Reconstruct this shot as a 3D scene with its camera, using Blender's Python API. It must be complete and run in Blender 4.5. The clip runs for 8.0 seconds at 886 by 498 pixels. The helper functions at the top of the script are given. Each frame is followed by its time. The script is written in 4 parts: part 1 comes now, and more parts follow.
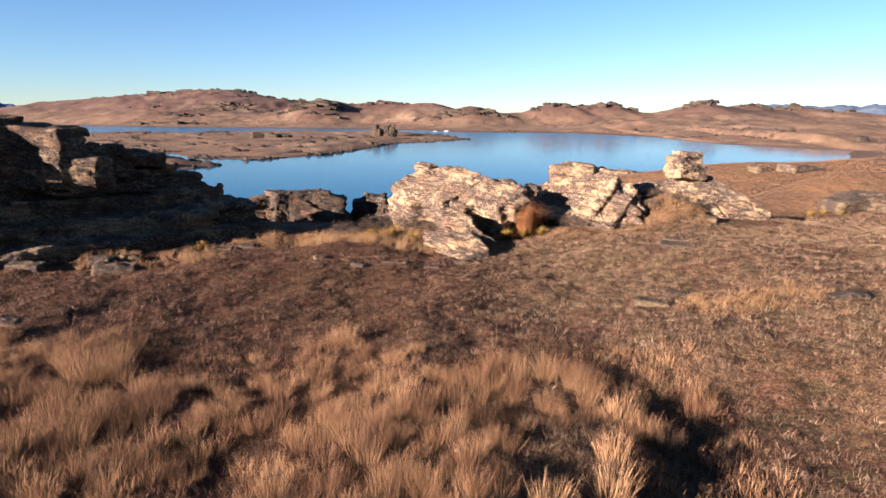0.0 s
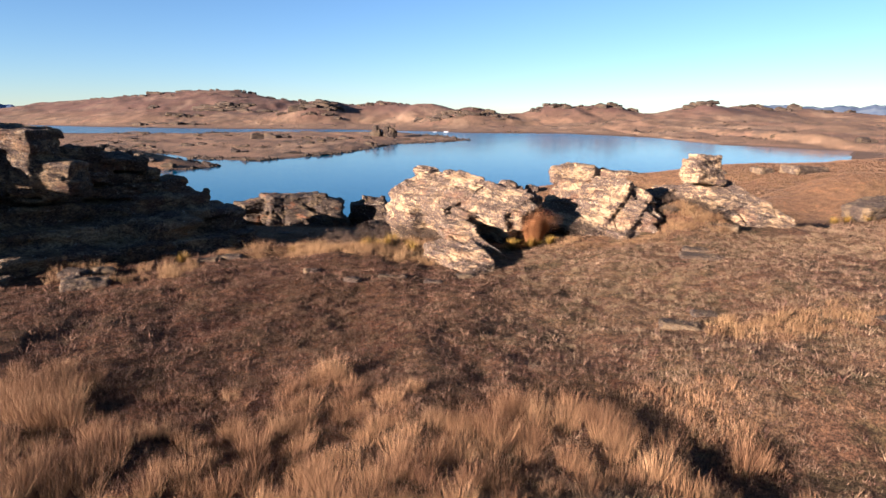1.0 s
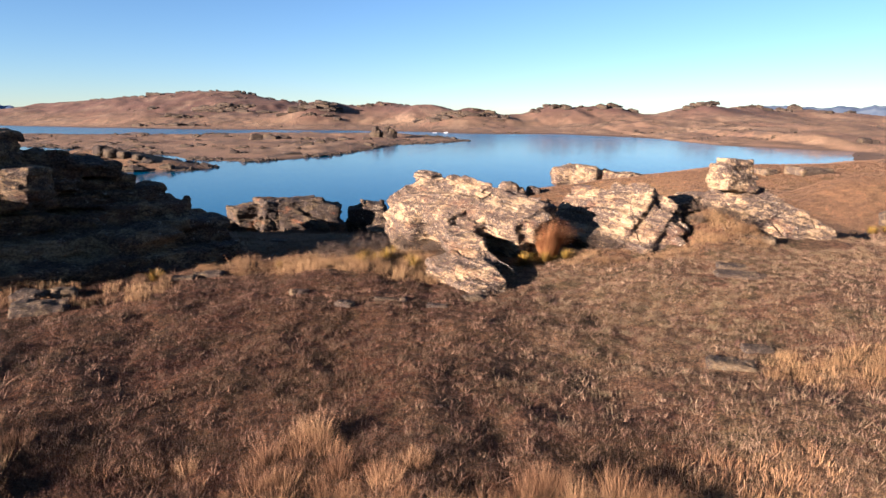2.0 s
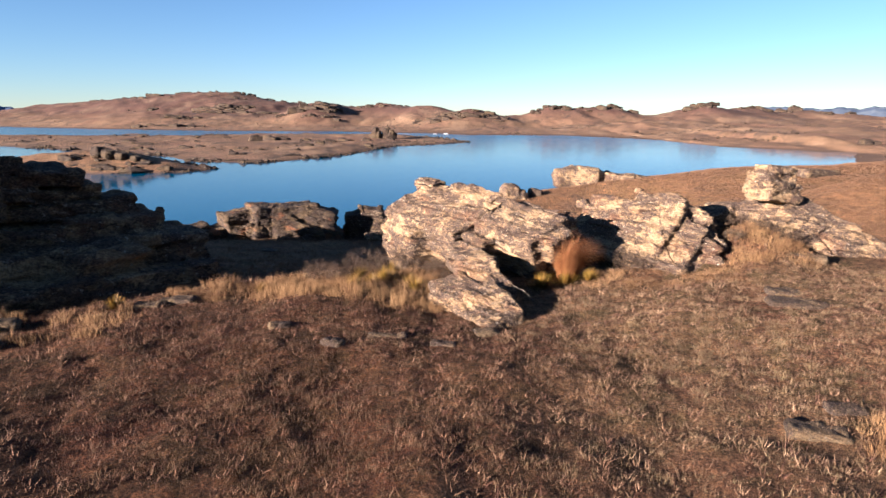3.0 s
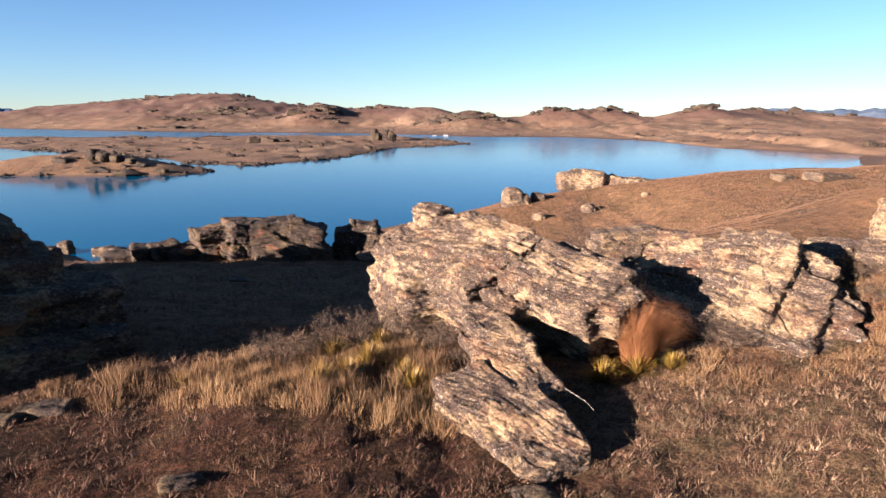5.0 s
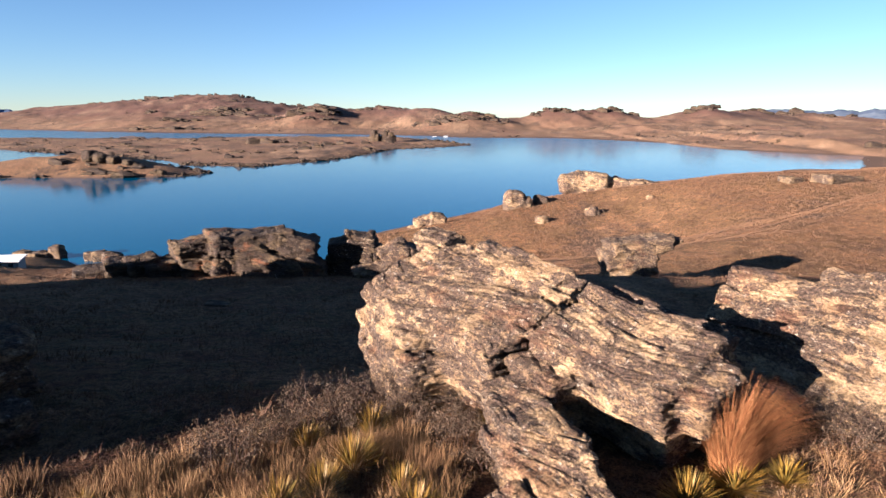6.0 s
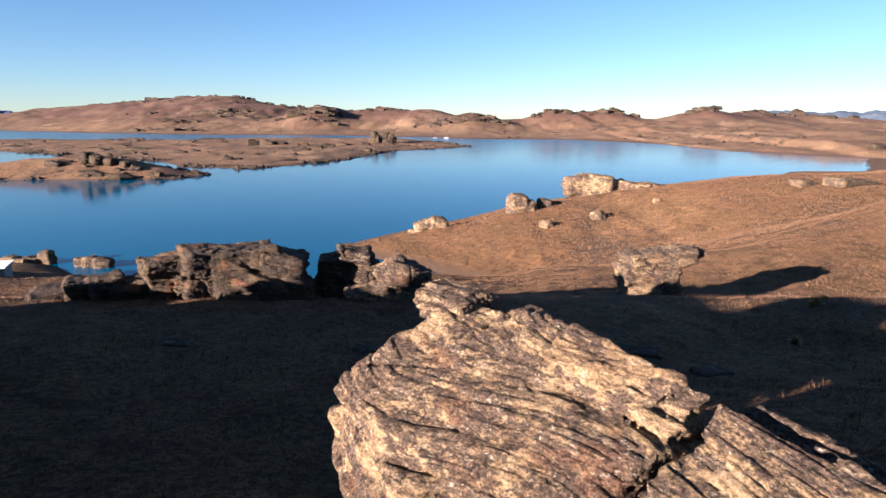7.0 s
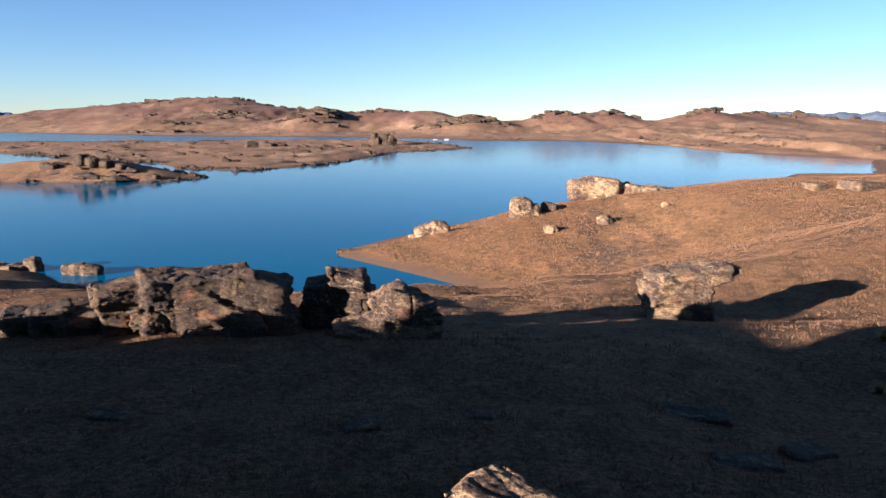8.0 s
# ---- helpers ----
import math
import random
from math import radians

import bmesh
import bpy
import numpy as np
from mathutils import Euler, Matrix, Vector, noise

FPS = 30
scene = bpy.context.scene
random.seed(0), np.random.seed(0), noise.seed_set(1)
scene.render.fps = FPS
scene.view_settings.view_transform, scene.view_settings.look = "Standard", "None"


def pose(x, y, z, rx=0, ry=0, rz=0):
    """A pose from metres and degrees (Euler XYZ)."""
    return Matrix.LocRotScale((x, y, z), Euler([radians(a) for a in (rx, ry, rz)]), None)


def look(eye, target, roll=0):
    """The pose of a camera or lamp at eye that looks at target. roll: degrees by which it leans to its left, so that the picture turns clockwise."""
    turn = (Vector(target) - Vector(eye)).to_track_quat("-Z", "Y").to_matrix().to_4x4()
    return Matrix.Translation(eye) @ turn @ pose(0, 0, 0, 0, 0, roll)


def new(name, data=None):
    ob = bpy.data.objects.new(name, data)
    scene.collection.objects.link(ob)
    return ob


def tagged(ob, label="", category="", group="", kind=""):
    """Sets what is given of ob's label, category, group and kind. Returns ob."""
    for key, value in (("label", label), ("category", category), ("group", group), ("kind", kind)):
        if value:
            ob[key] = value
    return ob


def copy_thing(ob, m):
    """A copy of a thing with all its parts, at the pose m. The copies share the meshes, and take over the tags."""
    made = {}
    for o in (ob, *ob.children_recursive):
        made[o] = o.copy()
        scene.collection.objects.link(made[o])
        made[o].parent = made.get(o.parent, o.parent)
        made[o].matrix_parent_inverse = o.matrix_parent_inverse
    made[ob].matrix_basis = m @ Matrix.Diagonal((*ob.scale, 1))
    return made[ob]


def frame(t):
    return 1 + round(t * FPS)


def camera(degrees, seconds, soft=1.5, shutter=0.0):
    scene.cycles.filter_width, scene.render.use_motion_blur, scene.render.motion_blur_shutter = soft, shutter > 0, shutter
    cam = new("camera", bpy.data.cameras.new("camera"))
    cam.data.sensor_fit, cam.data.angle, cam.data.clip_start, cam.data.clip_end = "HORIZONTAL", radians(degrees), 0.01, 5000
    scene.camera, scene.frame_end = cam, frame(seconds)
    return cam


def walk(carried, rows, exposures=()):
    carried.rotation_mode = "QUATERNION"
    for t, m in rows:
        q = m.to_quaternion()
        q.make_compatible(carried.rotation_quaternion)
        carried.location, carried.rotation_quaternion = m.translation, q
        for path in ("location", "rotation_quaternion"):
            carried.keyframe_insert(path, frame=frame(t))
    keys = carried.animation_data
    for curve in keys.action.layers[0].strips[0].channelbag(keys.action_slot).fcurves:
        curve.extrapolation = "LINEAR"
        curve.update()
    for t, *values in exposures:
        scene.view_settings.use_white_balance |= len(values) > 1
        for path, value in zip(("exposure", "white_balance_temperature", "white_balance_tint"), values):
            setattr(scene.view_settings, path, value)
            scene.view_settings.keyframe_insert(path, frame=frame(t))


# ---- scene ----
cam = camera(69.0, 8.0)
METRES, EYE, TILT, LEAN, TURN = 25.0, 30.0, -12.0, 0.0, 0.0
ROWS = [
    (0.0, 0.0, 0.0, 0.0, -0.0, 0.0, -0.0),
    (0.5, -0.0008, 0.0287, 0.0062, -0.02, 0.02, 0.01),
    (1.0, -0.0022, 0.064, 0.0131, -0.02, 0.06, 0.0),
    (1.5, -0.0045, 0.1055, 0.021, -0.02, 0.09, 0.02),
    (3.0, -0.0127, 0.2461, 0.0509, -0.04, 0.22, 0.04),
    (3.5, -0.0144, 0.2974, 0.062, -0.03, 0.26, 0.07),
    (4.0, -0.0152, 0.3497, 0.0737, -0.05, 0.29, 0.05),
    (4.5, -0.0173, 0.4082, 0.0872, -0.06, 0.32, 0.05),
    (6.0, -0.0276, 0.6042, 0.1323, -0.08, 0.43, 0.07),
    (6.5, -0.0313, 0.6869, 0.1503, -0.07, 0.48, 0.06),
    (7.0, -0.0359, 0.7754, 0.1689, -0.04, 0.54, 0.05),
    (7.5, -0.0415, 0.8746, 0.1902, -0.02, 0.61, 0.07),
    (8.0, -0.0475, 0.9761, 0.2115, -0.02, 0.67, 0.09),
]
walk(cam, [(t, pose(0, 0, EYE, TILT, LEAN, TURN) @ pose(METRES * x, METRES * y, METRES * z, 90 + pitch, roll, yaw)) for t, x, y, z, yaw, pitch, roll in ROWS],
     exposures=[(0.0, 2.07, 5330, 14), (8.0, 2.07, 5330, 14)])

# ---- light: low clear sun from behind on the left ----
SUN_ELEV = 12.2
SUN_FROM = Vector((-0.80, -0.60, 0.0)).normalized()
sun_dir = (SUN_FROM + Vector((0, 0, math.tan(radians(SUN_ELEV))))).normalized()
world = bpy.data.worlds.new("world")
scene.world = world
world.use_nodes = True
wn = world.node_tree
sky = wn.nodes.new("ShaderNodeTexSky")
sky.sky_type = "NISHITA"
sky.sun_disc = False
sky.sun_elevation = radians(SUN_ELEV)
sky.sun_rotation = math.atan2(SUN_FROM.x, SUN_FROM.y)
sky.altitude = 800
sky.air_density, sky.dust_density, sky.ozone_density = 0.9, 0.0, 2.3
wn.nodes["Background"].inputs[1].default_value = 0.038
wn.links.new(sky.outputs[0], wn.nodes["Background"].inputs[0])
lamp = bpy.data.lights.new("sun", "SUN")
lamp.energy, lamp.angle, lamp.color = 9.0, radians(0.53), (1.0, 0.77, 0.56)
sun = new("sun", lamp)
sun.matrix_world = look(sun_dir * 100, (0, 0, 0))


# ---- smooth noise on a lattice ----
def hash3(i, j, k):
    n = (i.astype(np.int64) * 374761393 + j.astype(np.int64) * 668265263 + k.astype(np.int64) * 2147483647 + 1013904223) & 0xFFFFFFFF
    n = ((n ^ (n >> 13)) * 1274126177) & 0xFFFFFFFF
    n = ((n ^ (n >> 16)) * 2246822519) & 0xFFFFFFFF
    return ((n ^ (n >> 15)) & 0xFFFFFF) / float(0xFFFFFF) * 2 - 1


def vnoise(x, y, z=None):
    """Value noise, about -1 to 1."""
    x = np.asarray(x, float)
    y = np.asarray(y, float)
    xi, yi = np.floor(x), np.floor(y)
    fx, fy = x - xi, y - yi
    fx, fy = fx * fx * (3 - 2 * fx), fy * fy * (3 - 2 * fy)
    zero = np.zeros_like(xi)
    if z is None:
        a, b = hash3(xi, yi, zero), hash3(xi + 1, yi, zero)
        c, d = hash3(xi, yi + 1, zero), hash3(xi + 1, yi + 1, zero)
        return (a * (1 - fx) + b * fx) * (1 - fy) + (c * (1 - fx) + d * fx) * fy
    zi = np.floor(z)
    fz = z - zi
    fz = fz * fz * (3 - 2 * fz)
    out = 0
    for dz, wz in ((0, 1 - fz), (1, fz)):
        a, b = hash3(xi, yi, zi + dz), hash3(xi + 1, yi, zi + dz)
        c, d = hash3(xi, yi + 1, zi + dz), hash3(xi + 1, yi + 1, zi + dz)
        out = out + wz * ((a * (1 - fx) + b * fx) * (1 - fy) + (c * (1 - fx) + d * fx) * fy)
    return out


def fbm(x, y, z=None, octaves=4, gain=0.5):
    total, amp = 0, 1.0
    for o in range(octaves):
        f = 2.03 ** o
        total = total + amp * (vnoise(x * f + 17.3 * o, y * f - 9.1 * o) if z is None else vnoise(x * f + 17.3 * o, y * f - 9.1 * o, z * f + 5.7 * o))
        amp *= gain
    return total


def step(a, b, x):
    t = np.clip((np.asarray(x, float) - a) / (b - a), 0, 1)
    return t * t * (3 - 2 * t)


# ---- lie of the land; the lake is at height 0 ----
def ramp(y, stops):
    return np.interp(y, [s[0] for s in stops], [s[1] for s in stops])


def smax(a, b, k):
    m = np.clip(0.5 + 0.5 * (a - b) / k, 0, 1)
    return b * (1 - m) + a * m + k * m * (1 - m)


HILLS = (  # x, y, height, half width across, half depth
    (-1500, 2750, 48, 330, 500), (-1130, 2650, 62, 360, 450), (-820, 2500, 70, 300, 450), (-480, 2250, 40, 260, 350),
    (-330, 1750, 44, 90, 160), (-150, 1900, 42, 130, 200), (-20, 1720, 38, 110, 160), (60, 1450, 36, 75, 130),
    (265, 1520, 34, 90, 150), (400, 1540, 30, 80, 150), (590, 1520, 39, 85, 170), (730, 1640, 30, 90, 170),
    (900, 1740, 23, 120, 170), (1030, 1740, 12, 120, 170), (-700, 1750, 22, 260, 160),
    (1250, 1500, 6, 200, 250), (330, 1150, 9, 160, 120),
)


def land(x, y):
    x = np.asarray(x, float)
    y = np.asarray(y, float)
    # home hill, with the hollow behind the outcrops and the slope to the shore
    yy = y + 2.0 * vnoise(x * 0.06, y * 0.06) - 0.02 * x
    home = ramp(yy, ((-400, 40), (-60, 27.5), (0, 25.6), (20, 25.6), (27, 25.3), (34, 23.8), (50, 21.3), (68, 16.7), (100, 10.2), (120, 4.4), (135, 0), (170, -7), (400, -25)))
    home = home + step(2, 14, x) * 0.45 * step(40, 20, y)
    home = home - 0.34 * step(2.2, 3.4, x - 0.25 * (y - 8)) * step(11.5, 9.5, y) * step(9, 6, x)
    home = home + step(60, 118, y) * ramp(x, ((8, 0), (14, 1.5), (28, 2.6), (37, 4.9), (47, 7.5), (65, 11.1), (100, 15.0), (200, 24.0)))
    home = home + step(-20, -45, x) * step(60, 30, y) * 1.5
    home = home + step(40, 110, y) * step(-55, -95, x) * 4.5
    home = home + step(55, 75, y) * step(150, 110, y) * step(8, 30, x) * 0.7 * np.sin((y - 0.30 * x) * 0.17)
    home = home + 0.5 * np.exp(-((x - 5) / 5) ** 2 - ((y - 24) / 3.2) ** 2)
    home = home + 0.75 * np.exp(-((x - 8.5) / 1.2) ** 2 - ((y - 24.6) / 1.4) ** 2)
    home = home - 1.5 * np.exp(-((x - 23) / 9) ** 2 - ((y - 44) / 7) ** 2)
    home = home - 1.3 * np.exp(-((x - 12.5) / 8) ** 2 - ((y - 43) / 8) ** 2)
    # headland across the inlet
    spine = ramp(x, ((-60, -9), (-24, 0.2), (-5, 3.2), (19, 7.2), (45, 9.4), (63, 12.6), (80, 14.5), (93, 15.0), (111, 15.5), (150, 16.5), (260, 17), (500, 20)))
    mid = ramp(x, ((-60, 168), (-24, 170), (19, 180), (45, 196), (62, 190), (92, 190), (150, 194), (500, 200)))
    dy = y - mid
    head = spine - np.where(dy < 0, ramp(x, ((18, 0.13), (50, 0.055), (150, 0.03))) * -dy, 0.10 * dy + 0.0009 * dy * dy) + 0.25
    near = smax(home, head, 1.2)
    near = np.where(y > 900, -20, near)
    # far shore
    far_edge = ramp(x, ((-3000, 1750), (-1125, 1680), (-540, 1300), (-190, 1195), (-30, 1090), (30, 1000), (175, 962), (261, 765), (266, 612), (282, 600), (300, 562), (315, 536), (328, 524), (333, 440), (338, 300), (345, 150), (1500, 100)))
    far_edge = far_edge + step(330, 230, x) * 18 * fbm(x * 0.012, y * 0.002 + 3, octaves=3) + 4 * fbm(x * 0.05, y * 0 + 5, octaves=3)
    d = y - far_edge
    far = np.where(d > 0, 0.012 * np.minimum(d, 500) + 0.003 * np.maximum(d - 500, 0), 0.03 * d)
    for hx, hy, hh, wx, wy in HILLS:
        far = far + hh * 0.96 * np.exp(-((x - hx) / wx) ** 2 - ((y - hy) / wy) ** 2) * step(0, 150, d)
    far = far + step(20, 400, d) * (5.0 * fbm(x * 0.006, y * 0.006, octaves=4) + 1.5)
    rough = step(60, 500, d)
    far = far + rough * (2.6 * fbm(x * 0.024, y * 0.014, octaves=3) + 7.0 * np.maximum(0, vnoise(x * 0.013 + 5, y * 0.008) - 0.42))
    far = far + step(0, 50, d) * step(255, 275, x) * step(900, 500, y) * 1.6
    bank = x - (330 - (524 - y) * 0.64) + 3 * vnoise(x * 0.06, y * 0.06)
    far = np.where((y < 560) & (y > 150), np.maximum(far, np.clip(0.04 * bank, -4, 3)), far)
    # long low peninsula and the islet before it
    tip = ramp(x, ((-1000, 700), (-420, 560), (-160, 500), (-75, 520), (22, 722), (60, 760)))
    front = ramp(x, ((-1400, 700), (-420, 640), (-330, 570), (-250, 520), (-160, 440), (-115, 416), (-76, 492), (-45, 630), (24, 722), (30, 740)))
    back = ramp(x, ((-1400, 1050), (-700, 1040), (-400, 950), (-250, 1060), (-75, 1060), (10, 790), (26, 735), (30, 725)))
    front = front + 9 * fbm(x * 0.02, y * 0 + 7, octaves=3)
    back = back + 22 * fbm(x * 0.015, y * 0 + 2, octaves=3)
    e = np.minimum(y - front, back - y)
    pen = np.where(e > 0, 3.0 * (1 - np.exp(-np.maximum(e, 0) / 60)) * step(0, 160, back - y + 20) + step(10, 60, e) * 1.0 * fbm(x * 0.02, y * 0.02, octaves=4), 0.05 * e)
    ex, ey = (x + 205) / 72, (y - 372) / 40
    ey = ey - 0.25 * np.sin(x * 0.02)
    r = np.sqrt(ex * ex + ey * ey) + 0.10 * fbm(x * 0.03, y * 0.03, octaves=3)
    islet = np.where(r < 1, 10.5 * (1 - np.minimum(r, 1)), -8 * (r - 1))
    for sx, sy, sw, sd in ((-432, 872, 16, 8), (-380, 868, 14, 7), (-322, 905, 18, 7), (-475, 1020, 24, 10), (-217, 1060, 16, 10)):
        islet = np.maximum(islet, 2.2 * (1 - np.hypot((x - sx) / sw, (y - sy) / sd)))
    out = np.maximum(np.maximum(near, far), np.maximum(pen, islet))
    return np.maximum(out, -4.0)


def height(x, y):
    """Land with its small unevenness."""
    x = np.asarray(x, float)
    y = np.asarray(y, float)
    r = np.hypot(x, y)
    h = land(x, y)
    shore = step(0.1, 2.5, np.abs(h))
    h = h + shore * (0.16 * fbm(x * 0.33, y * 0.33, octaves=3) * step(160, 60, r) + 0.05 * fbm(x * 1.9, y * 1.9, octaves=3) * step(60, 25, r) + 0.7 * fbm(x * 0.045, y * 0.045, octaves=4) * step(25, 90, r))
    return h


# ---- materials ----
def material(name, rough=0.9, spec=0.2):
    m = bpy.data.materials.new(name)
    m.use_nodes = True
    b = m.node_tree.nodes["Principled BSDF"]
    b.inputs["Roughness"].default_value = rough
    b.inputs["Specular IOR Level"].default_value = spec
    return m, m.node_tree, b


def position(nt, scale=(1, 1, 1), turn=(0, 0, 0)):
    g = nt.nodes.new("ShaderNodeNewGeometry")
    mp = nt.nodes.new("ShaderNodeMapping")
    mp.vector_type = "POINT"
    mp.inputs["Scale"].default_value = scale
    vr = nt.nodes.new("ShaderNodeVectorRotate")
    vr.rotation_type = "EULER_XYZ"
    vr.inputs["Rotation"].default_value = [radians(a) for a in turn]
    nt.links.new(g.outputs["Position"], vr.inputs["Vector"])
    nt.links.new(vr.outputs[0], mp.inputs["Vector"])
    return mp.outputs[0]


def noise_tex(nt, vec, scale, detail=5, rough=0.6):
    n = nt.nodes.new("ShaderNodeTexNoise")
    n.inputs["Scale"].default_value = scale
    n.inputs["Detail"].default_value = detail
    n.inputs["Roughness"].default_value = rough
    nt.links.new(vec, n.inputs["Vector"])
    return n.outputs["Fac"]


def ramp_node(nt, fac, stops):
    r = nt.nodes.new("ShaderNodeValToRGB")
    while len(r.color_ramp.elements) < len(stops):
        r.color_ramp.elements.new(0.5)
    for e, (p, c) in zip(r.color_ramp.elements, stops):
        e.position = p
        e.color = (*c, 1) if len(c) == 3 else c
    nt.links.new(fac, r.inputs[0])
    return r.outputs[0]


def mix(nt, fac, a, b, how="MIX"):
    m = nt.nodes.new("ShaderNodeMix")
    m.data_type = "RGBA"
    m.blend_type = how
    for sock, v in ((m.inputs[0], fac), (m.inputs[6], a), (m.inputs[7], b)):
        if hasattr(v, "is_linked"):
            nt.links.new(v, sock)
        else:
            sock.default_value = v if not isinstance(v, tuple) or len(v) != 3 else (*v, 1)
    return m.outputs[2]


def bump(nt, bsdf, fac, strength, distance, before=None):
    b = nt.nodes.new("ShaderNodeBump")
    b.inputs["Strength"].default_value = strength
    b.inputs["Distance"].default_value = distance
    nt.links.new(fac, b.inputs["Height"])
    if before is not None:
        nt.links.new(before, b.inputs["Normal"])
    nt.links.new(b.outputs[0], bsdf.inputs["Normal"])
    return b.outputs[0]


W, K = (1, 1, 1), (0, 0, 0)


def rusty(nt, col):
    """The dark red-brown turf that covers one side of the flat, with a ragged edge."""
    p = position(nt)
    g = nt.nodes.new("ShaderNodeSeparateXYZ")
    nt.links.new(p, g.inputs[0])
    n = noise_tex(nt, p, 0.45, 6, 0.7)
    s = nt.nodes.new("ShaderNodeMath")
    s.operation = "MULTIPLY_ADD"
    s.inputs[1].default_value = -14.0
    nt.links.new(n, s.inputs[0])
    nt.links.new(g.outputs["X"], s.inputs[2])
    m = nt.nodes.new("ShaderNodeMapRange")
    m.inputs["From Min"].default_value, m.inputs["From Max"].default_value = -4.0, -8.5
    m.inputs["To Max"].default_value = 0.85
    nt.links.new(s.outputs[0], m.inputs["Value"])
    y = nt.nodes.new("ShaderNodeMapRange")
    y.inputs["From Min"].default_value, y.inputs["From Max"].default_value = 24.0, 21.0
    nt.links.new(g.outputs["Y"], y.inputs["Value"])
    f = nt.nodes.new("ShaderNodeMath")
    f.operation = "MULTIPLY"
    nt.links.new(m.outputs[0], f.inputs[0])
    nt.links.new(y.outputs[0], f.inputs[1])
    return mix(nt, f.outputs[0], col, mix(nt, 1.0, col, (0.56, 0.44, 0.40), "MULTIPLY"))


def make_ground():
    m, nt, b = material("dry_grassland", 0.95, 0.1)
    p = position(nt)
    g = nt.nodes.new("ShaderNodeNewGeometry")
    sep = nt.nodes.new("ShaderNodeSeparateXYZ")
    nt.links.new(g.outputs["Position"], sep.inputs[0])
    n_big = noise_tex(nt, position(nt, (1, 0.45, 1)), 0.014, 8, 0.68)
    n_mid = noise_tex(nt, p, 0.35, 5, 0.65)
    n_fine = noise_tex(nt, p, 5.0, 6, 0.75)
    n_speck = noise_tex(nt, p, 24.0, 6, 0.85)
    near = ramp_node(nt, n_mid, ((0.34, (0.23, 0.125, 0.080)), (0.43, (0.34, 0.205, 0.122)), (0.52, (0.32, 0.220, 0.125)), (0.60, (0.40, 0.255, 0.150)), (0.70, (0.48, 0.32, 0.195))))
    far = ramp_node(nt, n_big, ((0.32, (0.29, 0.160, 0.105)), (0.45, (0.41, 0.25, 0.160)), (0.52, (0.29, 0.180, 0.112)), (0.60, (0.49, 0.32, 0.205)), (0.72, (0.33, 0.205, 0.130))))
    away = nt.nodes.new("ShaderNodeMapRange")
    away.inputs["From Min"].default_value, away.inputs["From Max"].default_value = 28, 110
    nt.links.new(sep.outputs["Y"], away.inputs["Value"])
    n_flank = noise_tex(nt, position(nt, (1, 0.6, 1)), 0.035, 7, 0.65)
    flank = ramp_node(nt, n_flank, ((0.36, (0.20, 0.140, 0.080)), (0.47, (0.33, 0.205, 0.120)), (0.55, (0.25, 0.170, 0.095)), (0.66, (0.46, 0.295, 0.175))))
    off = nt.nodes.new("ShaderNodeMapRange")
    off.inputs["From Min"].default_value, off.inputs["From Max"].default_value = 260, 420
    nt.links.new(sep.outputs["Y"], off.inputs["Value"])
    high = nt.nodes.new("ShaderNodeMapRange")
    high.inputs["From Min"].default_value, high.inputs["From Max"].default_value = 12, 40
    high.inputs["To Max"].default_value = 0.9
    nt.links.new(sep.outputs["Z"], high.inputs["Value"])
    heath = ramp_node(nt, n_big, ((0.40, (0.15, 0.082, 0.070)), (0.52, (0.22, 0.125, 0.098)), (0.62, (0.30, 0.195, 0.140))))
    far = mix(nt, high.outputs[0], far, heath)
    # distance haze painted in: the far land's colour is cooled and greyed
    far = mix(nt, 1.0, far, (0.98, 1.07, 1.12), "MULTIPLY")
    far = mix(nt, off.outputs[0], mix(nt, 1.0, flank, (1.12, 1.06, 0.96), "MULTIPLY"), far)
    scrub = ramp_node(nt, noise_tex(nt, position(nt, (1, 0.5, 1)), 0.045, 7, 0.7), ((0.54, K), (0.60, (0.75, 0.75, 0.75))))
    far = mix(nt, scrub, far, (0.120, 0.095, 0.080))
    mottle = ramp_node(nt, noise_tex(nt, p, 0.7, 6, 0.75), ((0.41, (0.55, 0.56, 0.50)), (0.50, (1.0, 1.0, 1.0)), (0.59, (1.4, 1.3, 1.15))))
    far = mix(nt, 0.8, far, mottle, "MULTIPLY")
    olive = ramp_node(nt, noise_tex(nt, p, 0.9, 5, 0.7), ((0.50, K), (0.58, (0.7, 0.7, 0.7))))
    near = mix(nt, olive, near, (0.190, 0.160, 0.080))
    rust = ramp_node(nt, noise_tex(nt, position(nt, (1, 1.2, 1)), 0.55, 5, 0.7), ((0.58, K), (0.66, (0.7, 0.7, 0.7))))
    near = mix(nt, rust, near, (0.225, 0.110, 0.072))
    # shade between the grass blades, put into the near ground's colour
    near = mix(nt, 1.0, near, (0.73, 0.69, 0.65), "MULTIPLY")
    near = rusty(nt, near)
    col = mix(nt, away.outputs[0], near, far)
    fine = ramp_node(nt, n_fine, ((0.41, (0.36, 0.32, 0.32)), (0.49, (0.95, 0.95, 0.95)), (0.58, (1.55, 1.47, 1.35))))
    col = mix(nt, 0.75, col, fine, "MULTIPLY")
    speck = ramp_node(nt, n_speck, ((0.44, (0.25, 0.22, 0.23)), (0.50, (0.95, 0.95, 0.95)), (0.56, (1.8, 1.7, 1.55))))
    col = mix(nt, 0.8, col, speck, "MULTIPLY")
    # bare silt by the water's edge
    wet = nt.nodes.new("ShaderNodeMapRange")
    wet.inputs["From Min"].default_value, wet.inputs["From Max"].default_value = 0.9, 0.35
